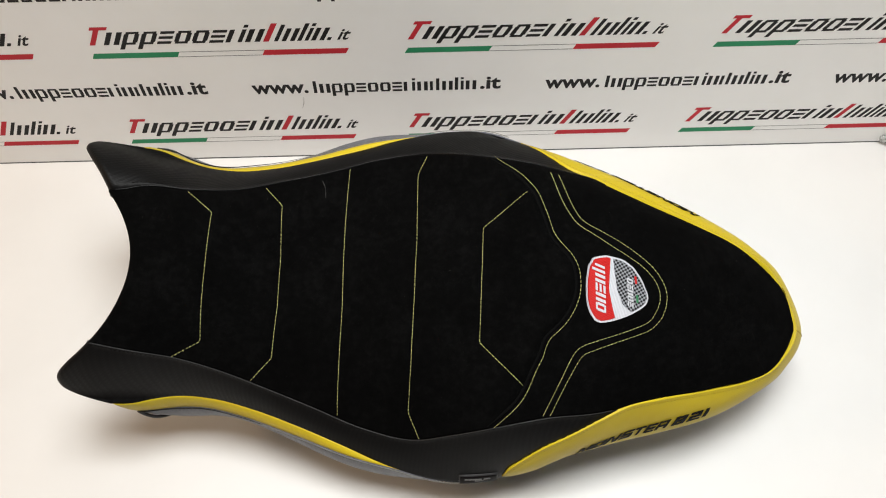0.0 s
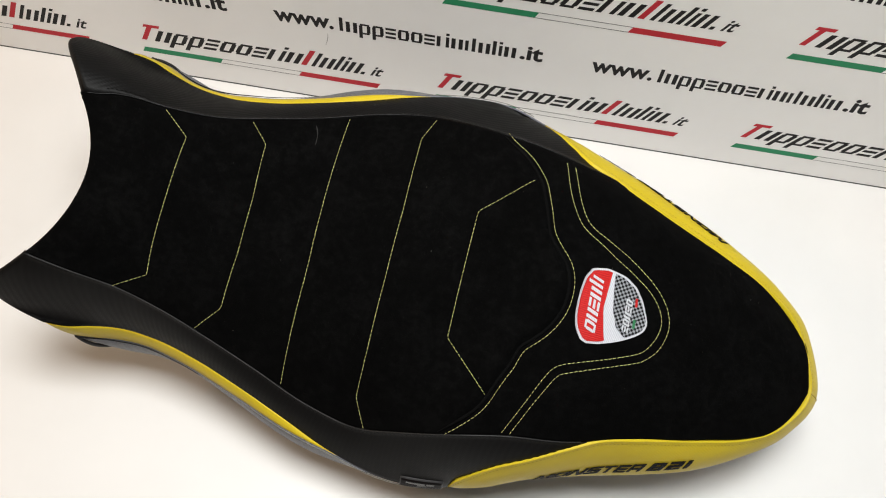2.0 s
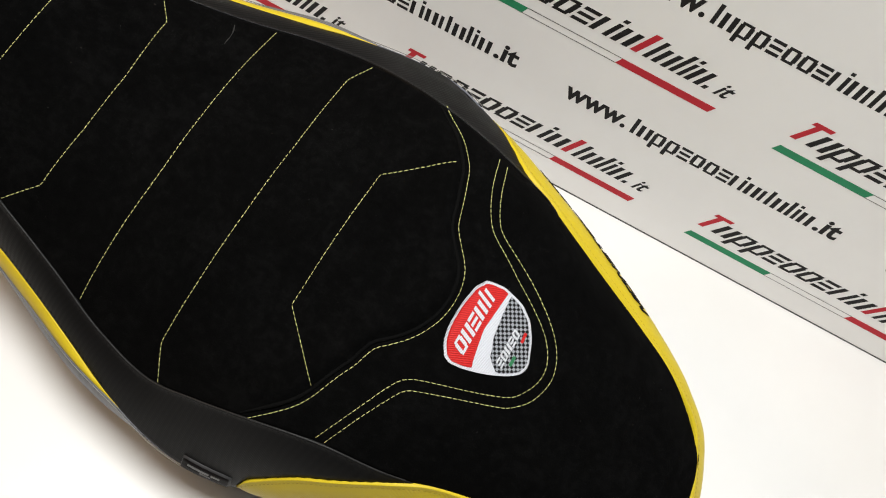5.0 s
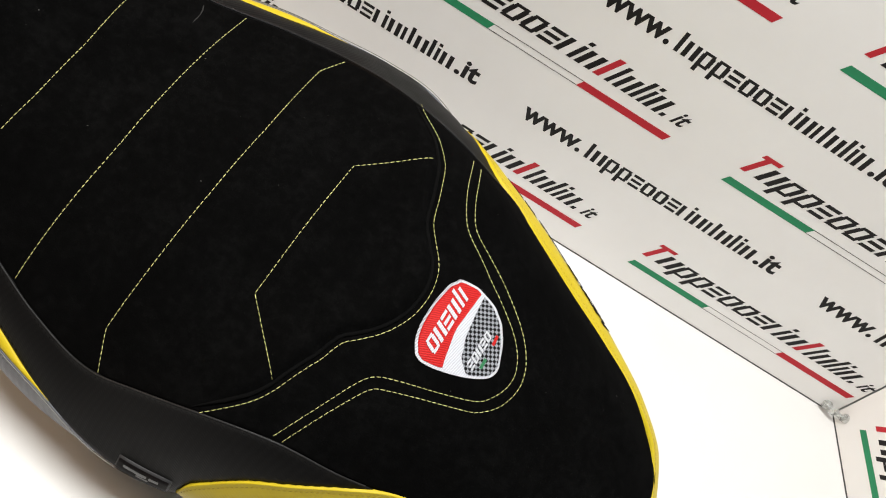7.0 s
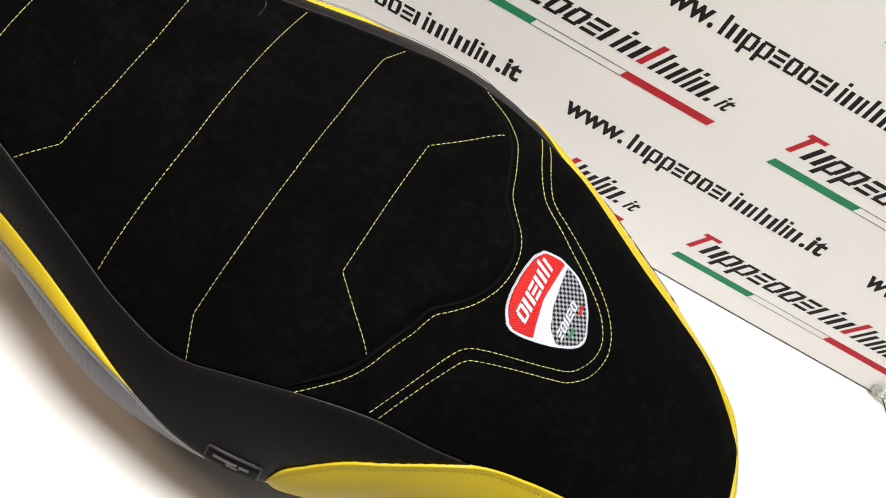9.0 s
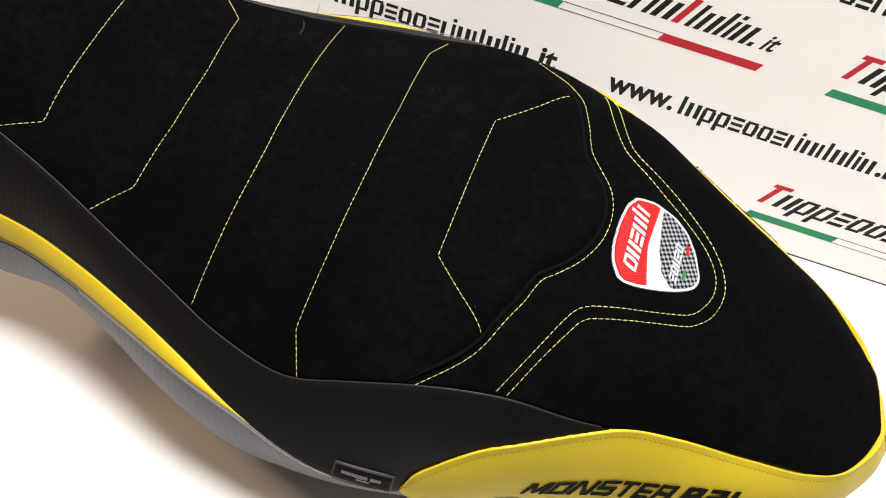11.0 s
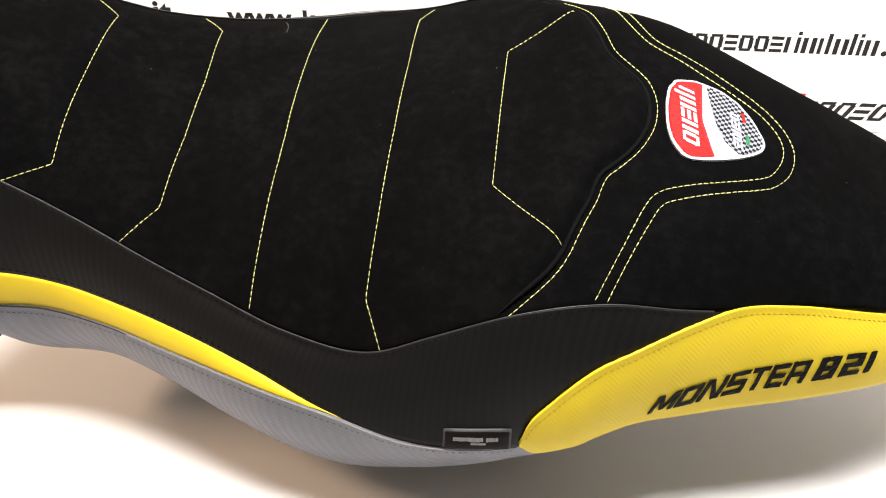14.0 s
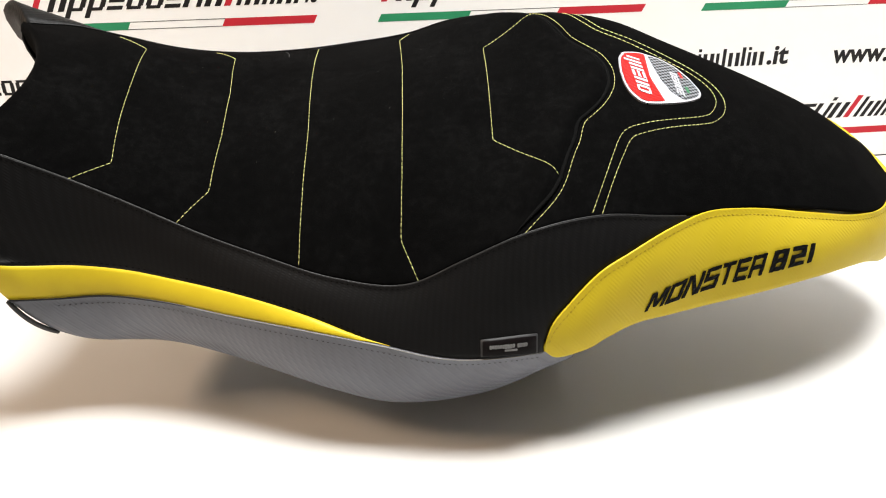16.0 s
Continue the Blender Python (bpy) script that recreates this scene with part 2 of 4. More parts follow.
# plain bars that stand in for the printed characters, in cells one x-height tall: left, foot, right and top of each bar
STROKES = {
    "o": ((0, .17, .31, .83), (.69, .17, 1, .83), (.08, 0, .92, .17), (.08, .83, .92, 1)),
    "d": ((0, -.38, .31, .83), (.69, .17, 1, .83), (.31, 0, .92, .17), (.08, .83, .92, 1)),
    "h": ((0, 0, .36, 1), (.64, 0, 1, 1)),
    "x": ((0, 0, 1, .21), (0, .395, 1, .605), (0, .79, 1, 1)),
    "i": ((.1, 0, .9, 1), (.1, 1.14, .9, 1.36)), "j": ((.1, 0, .9, 1),),
    "l": ((.1, 0, .9, 1.36),), "f": ((.20, 0, .80, 1.30),), "r": ((0, 0, .55, 1),), ".": ((.1, 0, .85, .24),),
}
WIDE = {"i": .36, "j": .36, "l": .40, "f": .52, "r": .60, ".": .40, "x": .92}


def bars(text, x0, x1, z0, height, slant):
    """Slanted bars, one cell a character, between x0 and x1."""
    total = sum(WIDE.get(c, 1.0) + 0.16 for c in text) - 0.16
    unit = (x1 - x0) / total
    x, quads = x0, []
    for c in text:
        w = WIDE.get(c, 1.0) * unit
        for a, b, d, e in STROKES[c]:
            quads.append([(x + a * w + slant * b * height, z0 + b * height), (x + d * w + slant * b * height, z0 + b * height),
                          (x + d * w + slant * e * height, z0 + e * height), (x + a * w + slant * e * height, z0 + e * height)])
        x += w + 0.16 * unit
    return quads


def letters(text, x0, x1, z0, z1, weight=0.02, slant=0.0):
    """The faces of a word in the built-in font, fitted between x0 and x1 and between z0 and z1."""
    data = bpy.data.curves.new("word", "FONT")
    data.body, data.size, data.offset, data.resolution_u = text, 1.0, weight, 3
    tmp = new("word", data)
    me = bpy.data.meshes.new_from_object(tmp.evaluated_get(bpy.context.evaluated_depsgraph_get()))
    bpy.data.objects.remove(tmp)
    xs, ys = [v.co.x for v in me.vertices], [v.co.y for v in me.vertices]
    a, b, c, d = min(xs), max(xs), min(ys), max(ys)
    at = []
    for v in me.vertices:
        z = z0 + (z1 - z0) * (v.co.y - c) / (d - c)
        at.append((x0 + (x1 - x0) * (v.co.x - a) / (b - a) + slant * (z - z0), z))
    polys = [[at[i] for i in p.vertices] for p in me.polygons]
    bpy.data.meshes.remove(me)
    return polys


def print_mesh(name, quads, material, lift=0.00015):
    verts, faces = [], []
    for q in quads:
        k = len(verts)
        verts += [(x, -lift, z) for x, z in q]
        faces.append(tuple(range(k, k + len(q))))
    return mesh_of(name, verts, faces, material, False)


def leaning(x0, x1, z0, z1, s):
    return [(x0 + s * z0, z0), (x1 + s * z0, z0), (x1 + s * z1, z1), (x0 + s * z1, z1)]


CAP, BASE = 0.0262, 0.0205
LOGO = {
    "stripe_green": print_mesh("stripe_green", [leaning(0, .093, 0, .008, .5)], INK_GREEN),
    "stripe_outline": print_mesh("stripe_outline", [leaning(.093, .186, 0, .0006, .5), leaning(.093, .186, .0074, .008, .5)], INK),
    "stripe_red": print_mesh("stripe_red", [leaning(.186, .278, 0, .008, .5)], INK_RED),
    "initial": print_mesh("initial", [leaning(-.0062, -.0002, BASE, BASE + CAP * .83, .5), leaning(-.0106, .0078, BASE + CAP * .83, BASE + CAP, .5)], INK_RED),
    "red_bar": print_mesh("red_bar", [leaning(.1800, .1864, BASE, BASE + CAP, .5)], INK_RED),
    "wordmark": print_mesh("wordmark", bars("hddxooxrih", .0190, .1870, BASE, .0185, .5) + bars("fhlih.", .2005, .2640, BASE, .0185, .5)
                           + letters("it", .2700, .2815, BASE, BASE + .0158, 0.02, .5), INK),
}
ADDRESS_BARS = letters("www.", 0, .0655, 0, .0155, 0.03) + bars("fhddxooxrihjfhlih", .0705, .2630, 0, .0155, 0.0) + letters(".it", .2675, .292, 0, .0212, 0.03)
ADDRESS = print_mesh("address_line", ADDRESS_BARS, INK)


def printed_board(name, length, height, label, columns, first, address_first, zero=0.0):
    """A stiff board in its own plane: x along it, the print on the side that faces -y."""
    b = tagged(new(name), label, "display board")
    part("panel", box_mesh("panel", (0, 0, 0.001, length, 0.005, height), BOARD, 0.0008), b)
    part("edge_strip", box_mesh("edge_strip", (0, -0.0004, 0.0, length, 0.0054, 0.0016), BOARD_EDGE), b)
    for r in range(4):
        for c in range(columns):
            x, pitch, z = (first - 0.0045, 0.3475, 0.0325) if r == 0 else (first + 0.0025, 0.3465, 0.0375 + r * 0.1455)
            x += c * pitch
            z -= 0.005 * (x - zero)
            if x + 0.27 < length:
                fit = min(1.011, (length - 0.0005 - x) / 0.2840)
                for key, me in LOGO.items():
                    p = part(key, me, b)
                    p.location, p.scale = (x, 0, z), (fit, 1, 1)
                    if key == "wordmark":
                        p["kind"] = "stuff"
            x = address_first - 0.001 + c * 0.3440
            if 0.0 < x and x + 0.10 < length:
                room = length - x
                p = part("address_line", ADDRESS if room > 0.293 else print_mesh("address_line", [q for q in ADDRESS_BARS if max(x for x, _ in q) < room - 0.002], INK), b)
                p.location = (x, 0, 0.1193 + r * 0.1455 - 0.006 * (x - zero))
                p["kind"] = "stuff"
    return b


BACK_X, CORNER = -1.10, 0.5985
back = printed_board("back_board", CORNER - BACK_X, 0.60, "pale grey display board printed with rows of dark bars", 6, -0.387 - 2 * 0.345 - BACK_X, -0.215 - 2 * 0.344 - BACK_X, -BACK_X)
back.matrix_world = pose(BACK_X, 0, 0)
side = printed_board("side_board", 0.95, 0.60, "pale grey printed display board meeting the back board at a corner", 3, 0.036, 0.20)
side.matrix_world = pose(CORNER + 0.001, -0.0005, 0, 0, 0, -75)


def hairline():
    """A faint curved scratch in the print of the back board."""
    rows = []
    for i in range(13):
        a = i / 12
        x, z, h = -BACK_X - 0.158 - 0.004 * a * a, 0.114 - 0.020 * a, 0.0004 * math.sin(math.pi * (0.1 + 0.8 * a))
        rows.append([(x - h, -0.0002, z), (x + h, -0.0002, z)])
    verts, faces = grid(rows, False)
    part("scratch", mesh_of("scratch", verts, faces, SCRATCH), back)


SCRATCH = plain("scratched_print", (0.33, 0.32, 0.29), 0.6, 200, 0.2, 0.0)
hairline()


def corner_clip():
    """A bent clear plastic clip that holds the two boards together at the table."""
    clip = tagged(new("corner_clip"), "bent clear plastic clip joining the boards at the corner", "clip")
    bm = bmesh.new()
    rows = []
    for i in range(15):
        a = i / 14
        x = -0.019 + 0.025 * a
        y = -0.003 - 0.006 * math.sin(math.pi * a) - 0.011 * a * a
        rows.append((x, y))
    for j, (x, y) in enumerate(rows):
        for z in (0.005 + 0.002 * math.sin(j * 0.9) + 0.0006 * j, 0.014 + 0.002 * math.sin(j * 1.3) + 0.0006 * j):
            bm.verts.new((x, y, z))
    bm.verts.ensure_lookup_table()
    for j in range(14):
        bm.faces.new([bm.verts[k] for k in (2 * j, 2 * j + 2, 2 * j + 3, 2 * j + 1)])
    strap = part("strap", finish(bm, "strap", CLEAR, True), clip)
    shell(strap, 0.0015)
    for x, y in ((-0.015, -0.004), (0.004, -0.013)):
        bm = bmesh.new()
        bmesh.ops.create_cone(bm, cap_ends=True, segments=16, radius1=0.006, radius2=0.005, depth=0.005,
                              matrix=Matrix.Translation((x, y, 0.010 if x < 0 else 0.017)) @ Euler((radians(90), 0, radians(-30 if x < 0 else -70))).to_matrix().to_4x4())
        part("stud", finish(bm, "stud", CLEAR, True), clip)
    clip.matrix_world = pose(CORNER, 0, 0.0)
    return clip


corner_clip()

# ---- the saddle: l along it towards the tail, w across, n out of the seat ----
saddle = tagged(new("motorcycle_saddle"), "black suede motorcycle saddle with yellow tail panel and grey skirt", "saddle")
saddle.matrix_world = pose(-0.0006, -0.2955, 0.1765, 18.75, -0.58, -4.44)

# sideways drift of the centre line, then the edge of the seat cover: half width and height
CENTRE = spline([(-.34, .0095), (-.30, .0035), (-.26, .0005), (-.2, -.002), (-.1, -.004), (0, -.0045), (.1, -.0035), (.167, -.0085), (.22, -.0115), (.26, -.0135), (.30, -.018), (.37, -.022)])
SEAM = spline([(-.305, .074, .066), (-.27, .0765, .051), (-.24, .077, .036), (-.20, .0835, .020), (-.16, .098, .005), (-.12, .111, -.003),
               (-.07, .1285, -.009), (-.02, .136, -.0055), (.01, .132, .008), (.05, .125, .019), (.10, .115, .022), (.14, .105, .017),
               (.171, .0950, .010), (.20, .0865, .004), (.25, .0745, -.008), (.295, .0555, -.022), (.3125, .0445, -.0295), (.325, .0345, -.0345), (.336, .0205, -.0395), (.342, .0015, -.0435)])
CROWN = spline([(-.30, .070), (-.26, .060), (-.217, .043), (-.16, .025), (-.11, .021), (-.05, .029), (0, .038), (.05, .044), (.10, .047), (.14, .044),
                (.18, .032), (.22, .018), (.27, -.002), (.31, -.021), (.342, -.0435)])
# on the w > 0 side the cover reaches further out and down over the tail: change of half width and height
FAR_SEAM = spline([(-.31, -.0100, -.0105), (-.295, -.0070, -.0090), (-.28, -.0025, -.007), (-.265, -.0004, -.004), (-.24, .0008, .0003), (-.20, .0016, -.0005), (-.10, .0020, -.0006), (0, .0018, -.0006), (.04, .0022, -.003), (.085, .004, -.008), (.113, .0065, -.012), (.14, .0115, -.0155), (.171, .0135, -.0165),
                   (.20, .0140, -.019), (.25, .0098, -.0150), (.295, .0120, -.0095), (.3125, .0115, -.0075), (.325, .0100, -.005), (.336, .0085, -.002), (.342, 0, 0)])
FAR_EDGE = spline([(-.31, 0, 0), (.02, 0, 0), (.045, -.004, -.005), (.065, -.008, -.010), (.077, -.007, -.011), (.096, -.005, -.011), (.116, -.0035, -.0105), (.146, .0045, -.0125), (.171, .0130, -.0165),
                   (.20, .0140, -.019), (.25, .0098, -.0150), (.295, .0120, -.0095), (.3125, .0115, -.0075), (.325, .0100, -.005), (.336, .0085, -.002), (.342, 0, 0), (.37, 0, 0)])
# on the w < 0 side the edge lies a little lower at the front and turns in sooner at the tip
NEAR_SEAM = spline([(-.305, 0, -.0024), (-.27, -.0004, -.0033), (-.24, .0005, -.0040), (-.20, .0021, -.0046), (-.16, 0, -.0027), (-.12, .0005, -.0025), (-.07, .0005, -.0015),
                    (-.02, .0014, -.0019), (.01, .0005, -.0024), (.05, 0, .0015), (.10, -.0011, .0010), (.14, .0006, -.0018), (.171, .0005, -.0008), (.20, -.0012, -.0002), (.25, -.0030, -.0022),
                    (.28, -.0018, -.0048), (.295, -.0004, -.0058), (.3125, .0015, -.0050), (.325, -.0005, -.0042), (.336, -.0045, -.0020), (.342, 0, 0), (.36, 0, 0)])
FULL = spline([(-.31, 2.5), (.02, 2.5), (.06, 3.4), (.08, 4.2), (.10, 5.0), (.14, 4.9), (.17, 4.6), (.20, 4.3), (.27, 3.4), (.342, 2.5)])


def seam(l, side):
    """Half width and height of the cover's edge on one side."""
    return SEAM(l) + (FAR_SEAM(l) if side > 0 else NEAR_SEAM(l))


# lower edge of the black side panel, then the lower edges of the yellow strip and of the grey skirt
BLACK_EDGE = spline([(-.305, .1247, .0058), (-.284, .1211, -.0033), (-.27, .1160, -.0090), (-.247, .1104, -.0144), (-.215, .1103, -.0185), (-.175, .1178, -.0219), (-.134, .1300, -.0231),
                     (-.09, .1456, -.0262), (-.045, .1628, -.0333), (0, .1730, -.0375), (.04, .173, -.037), (.058, .168, -.033), (.066, .1635, -.017), (.077, .1525, -.010),
                     (.096, .141, .004), (.116, .1305, .010), (.146, .1115, .0125), (.168, .0970, .0095)])
STRIP_EDGE = spline([(-.30, .1290, -.0300), (-.265, .1219, -.0350), (-.225, .1189, -.0353), (-.19, .1242, -.0350), (-.137, .1390, -.0343), (-.08, .1563, -.0313), (-.045, .1640, -.0340),
                     (0, .1735, -.0388), (.04, .1732, -.0400), (.072, .165, -.046)])
SKIRT_EDGE = spline([(-.30, .1301, -.0646), (-.27, .1290, -.0718), (-.246, .1262, -.0763), (-.224, .1232, -.0794), (-.204, .1218, -.0820), (-.153, .1379, -.0772), (-.115, .1546, -.0747), (-.077, .1672, -.0796), (-.044, .1723, -.0879),
                     (0, .1667, -.0974), (.046, .1585, -.0929), (.066, .1572, -.0783), (.085, .1568, -.0621)])
# on the w > 0 side these edges stand further out at the front, and the skirt further out at the middle
FAR_BLACK = spline([(-.31, -.001), (-.30, .0005), (-.28, .0042), (-.20, .004), (-.16, .0028), (-.12, .0014), (-.08, 0), (-.06, 0), (.40, 0)])
FAR_STRIP = spline([(-.31, .004), (-.30, .005), (-.28, .0075), (-.26, .0042), (-.20, .0032), (-.16, .0016), (-.12, .0006), (-.08, 0), (-.06, 0), (.40, 0)])
FAR_SKIRT = spline([(-.31, .004), (-.16, .003), (-.12, .0085), (-.04, .0085), (.02, .003), (.06, 0), (.08, 0), (.40, 0)])


def outward(edge, extra):
    """An edge's half width and height by place and side."""
    def at(l, side):
        return edge(l) + (np.array((extra(l)[0], 0.0)) if side > 0 else 0.0)
    return at


black_edge, strip_edge, skirt_edge = outward(BLACK_EDGE, FAR_BLACK), outward(STRIP_EDGE, FAR_STRIP), outward(SKIRT_EDGE, FAR_SKIRT)

# upper and lower edges of the tail panel, from its nose round to the tip
TAIL = [(0.00, .0615, .169, -.036, .0615, .169, -.040), (0.03, .065, .1645, -.018, .069, .170, -.046), (0.08, .077, .1525, -.010, .090, .164, -.046), (0.14, .096, .141, .004, .104, .158, -.043), (0.20, .116, .1305, .010, .121, .1505, -.040),
        (0.30, .146, .1115, .0125, .150, .140, -.0415), (0.38, .171, .0955, .010, .178, .132, -.043), (0.47, .20, .0870, .004, .208, .1222, -.045), (0.62, .25, .0755, -.0115, .262, .1012, -.050),
        (0.76, .295, .0565, -.0235, .310, .0812, -.064), (0.89, .325, .0345, -.034, .3460, .0485, -.082), (1.00, .3425, 0, -.0430, .3635, 0, -.092)]

# the same on the w < 0 side: half width and height of the upper and the lower edge, and where the lower one lies
NEAR_TAIL = {0.00: (.1690, -.0390, .1685, -.0425), 0.03: (.1632, -.0270, .1687, -.0500), 0.08: (.1529, -.0147, .1629, -.0508), 0.14: (.1400, -.0006, .1559, -.0478), 0.20: (.1288, .0059, .1470, -.0455),
             0.30: (.1097, .0109, .1350, -.0476), 0.38: (.0948, .0101, .1248, -.0491), 0.47: (.0855, .0041, .1152, -.0504), 0.62: (.0721, -.0134, .0950, -.0540), 0.76: (.0555, -.0292, .0655, -.0690, .3085), 0.89: (.0340, -.0384, .0358, -.0940, .3455)}
# the black panel on that side: its hidden lower edge under the tail panel, and how far it bows out
NEAR_FOOT = spline([(-.02, .1696, -.0361), (.0, .173, -.0375), (.03, .1743, -.038), (.05, .1722, -.0400), (.062, .1698, -.0425), (.08, .1645, -.0440), (.104, .1570, -.0430), (.121, .1485, -.0405), (.150, .1380, -.0400), (.178, .1270, -.0395)])
NEAR_BOW = spline([(-.02, .0018), (.02, .0018), (.035, .0024), (.05, .0036), (.066, .0055), (.08, .0068), (.096, .0078), (.116, .0085), (.146, .0095), (.17, .0100)])

# the shoulder of the black panel on the w > 0 side, up to the tail panel's edge
FAR_SHOULDER = spline([(-.02, .1575, -.0225), (.0, .160, -.0225), (.03, .1618, -.0215), (.05, .1612, -.0235), (.066, .1602, -.0280), (.077, .1562, -.0270), (.086, .1487, -.0160),
                       (.099, .1370, -.0050), (.116, .1243, .0020), (.146, .1160, 0)])
FAR_NOSE = {0.00: (.072, .1590, -.038, .072, .1590, -.040), 0.03: (.077, .1525, -.027, .079, .1575, -.046), 0.08: (.086, .1450, -.016, .094, .1520, -.046),
            0.14: (.099, .1335, -.005, .105, .1475, -.043), 0.20: (.116, .1205, .002, .121, .1420, -.040), 0.30: (.146, .1091, 0, .150, .1322, -.0415)}
FAR_FOOT = spline([(-.31, 0), (0, 0), (.02, 0), (.05, -.004), (.075, -.007), (.12, -.005), (.16, -.002), (.20, 0), (.40, 0)])


def far_edge(l):
    return FAR_SHOULDER(l) if l < .146 else BLACK_EDGE(l) + FAR_EDGE(l)


def drift(r, side):
    if side > 0 and r[0] in FAR_NOSE:
        return FAR_NOSE[r[0]]
    if side < 0 and r[0] in NEAR_TAIL:
        w0, n0, w1, n1, *low = NEAR_TAIL[r[0]]
        low = low[0] if low else r[4]
        return (r[1], CENTRE(r[1])[0] - w0, n0, low, CENTRE(low)[0] - w1, n1)
    dw, dn = FAR_EDGE(r[1]) if side > 0 else (0.0, 0.0)
    return (r[1], side * (r[2] + dw) + CENTRE(r[1])[0], r[3] + dn, r[4], side * r[5] + CENTRE(r[4])[0], r[6])


TAIL_BAND = spline([(r[0], *drift(r, 1)) for r in TAIL] + [(2 - r[0], *drift(r, -1)) for r in TAIL[-2::-1]])

# stitched lines on the cover
LINES = [
    [(-.2410, .0758), (-.2153, .0556), (-.2160, -.0626), (-.2425, -.0785)],
    [(-.1750, .0890), (-.1553, .0695), (-.1515, .018), (-.1511, -.028), (-.1545, -.0738), (-.1755, -.0965)],
    [(-.0970, .1165), (-.0942, .038), (-.0915, -.02), (-.0914, -.037), (-.0925, -.083), (-.0940, -.1250)],
    [(-.0212, .1315), (-.0290, .1088), (-.0255, .039), (-.0250, -.018), (-.0257, -.075), (-.0272, -.1178), (-.0165, -.1418)],
    [(.0750, .0854), (.0353, .0507), (.0351, -.0545), (.0746, -.0913)],
]
WAVE = rounded([(.0430, .1275), (.0515, .1195), (.0620, .1120), (.0700, .1050), (.0775, .0955), (.0845, .0858), (.0897, .0715), (.0940, .0600), (.0968, .0505), (.0995, .0438), (.1070, .0350),
                (.1165, .0250), (.1212, .0150), (.1232, .0035), (.1226, -.0085), (.1198, -.0195), (.1125, -.0335), (.1010, -.0460), (.0960, -.0500), (.0930, -.0580), (.0912, -.0655),
                (.0866, -.0750), (.0825, -.0850), (.0790, -.0950), (.0728, -.1060), (.0630, -.1165), (.0490, -.1292)], 1)
INNER = rounded([(.0968, .1108), (.1011, .0920), (.1050, .0795), (.1110, .0670), (.1178, .0570), (.1240, .0520), (.1388, .0442), (.1508, .0370), (.1650, .0300), (.1830, .0190), (.1930, .0082),
                 (.1974, -.0022), (.1966, -.0132), (.1905, -.0250), (.1855, -.0305), (.1755, -.0355), (.1568, -.0432), (.1385, -.0497), (.1232, -.0556), (.1168, -.0632), (.1051, -.0900), (.0918, -.1190)], 1)
OUTER = rounded([(.1043, .1085), (.1080, .0935), (.1128, .0780), (.1195, .0645), (.1259, .0570), (.1423, .0495), (.1640, .0395), (.1867, .0248), (.1990, .0110), (.2038, -.0010), (.2038, -.0105),
                 (.2010, -.0205), (.1972, -.0275), (.1885, -.0365), (.1800, -.0405), (.1598, -.0485), (.1335, -.0590), (.1250, -.0628), (.1184, -.0753), (.1098, -.0925), (.0985, -.1180)], 1)


def near_line(l, w, lines):
    """Distance to the nearest of some densely cut lines."""
    return float(np.min(np.hypot(lines[:, 0] - l, lines[:, 1] - w)))


SEWN = np.concatenate([dense(x, 0.002) for x in LINES])
DOUBLE = np.concatenate([dense(x, 0.002) for x in (INNER, OUTER)])


def beside(line, by):
    """A line shifted sideways, towards the front."""
    p = np.array(line, float)
    d = np.gradient(p, axis=0)
    nrm = np.stack([-d[:, 1], d[:, 0]], axis=1) / np.linalg.norm(d, axis=1)[:, None]
    return p - nrm * by


GROOVE = beside(WAVE, 0.0042)
if GROOVE[len(GROOVE) // 2][0] > WAVE[len(WAVE) // 2][0]:
    GROOVE = beside(WAVE, -0.0042)
# the fold runs out to the seam a little ahead of the stitches
GROOVE = np.concatenate([[(.0385, .1238)], GROOVE, [(.0400, -.1318)]])
WAVED = dense(GROOVE, 0.002)
ORDER = np.argsort(GROOVE[:, 1])


# soft rises and hollows of the padding: place, height and reach
SWELLS = ((.155, .045, -.0025, .05, .035), (-.150, .076, .0075, .055, .045), (-.218, .060, .0035, .03, .04), (.033, .053, -.0055, .034, .034), (.033, -.053, -.0055, .034, .034))


def cover(l, w, fine=True):
    """Height of the seat cover."""
    off = w - CENTRE(l)[0]
    s = seam(l, off)
    r = min(1.0, abs(off) / max(s[0], 1e-4))
    n = s[1] + (CROWN(l)[0] - s[1]) * (1 - r ** (FULL(l)[0] if off > 0 else 2.5))
    for bl, bw, height, sl, sw in SWELLS:
        n += height * (1 - r ** 6) * math.exp(-((l - bl) / sl) ** 2 - ((w - bw) / sw) ** 2)
    if fine:
        d1, d2, d3 = near_line(l, w, SEWN), near_line(l, w, DOUBLE), near_line(l, w, WAVED)
        side = np.interp(w, GROOVE[ORDER, 1], GROOVE[ORDER, 0])
        n -= 0.0011 * math.exp(-(d1 / 0.0035) ** 2) + 0.0009 * math.exp(-(d2 / 0.0035) ** 2)
        edge = 1.0 - r ** 8
        if l < side + 0.0005:
            n += edge * (0.0034 * math.exp(-(max(0, d3 - 0.007) / 0.014) ** 2) if d3 > 0.007 else 0.0034 - edge * 0.0068 * (1 - d3 / 0.007) ** 1.8)
        else:
            n -= edge * 0.0034 * math.exp(-(d3 / 0.0035) ** 2)
    return n


def front(l, v):
    """The cut-in front edge of the cover."""
    return l + 0.030 * (1 - v * v) * max(0.0, (-.20 - l) / .102)


# how the covers roll down over the front edge
ROLL = ((0.012, -0.062), (-0.003, -0.040), (-0.0075, -0.018), (-0.0075, -0.009), (-0.005, -0.0035), (-0.0022, -0.0008))


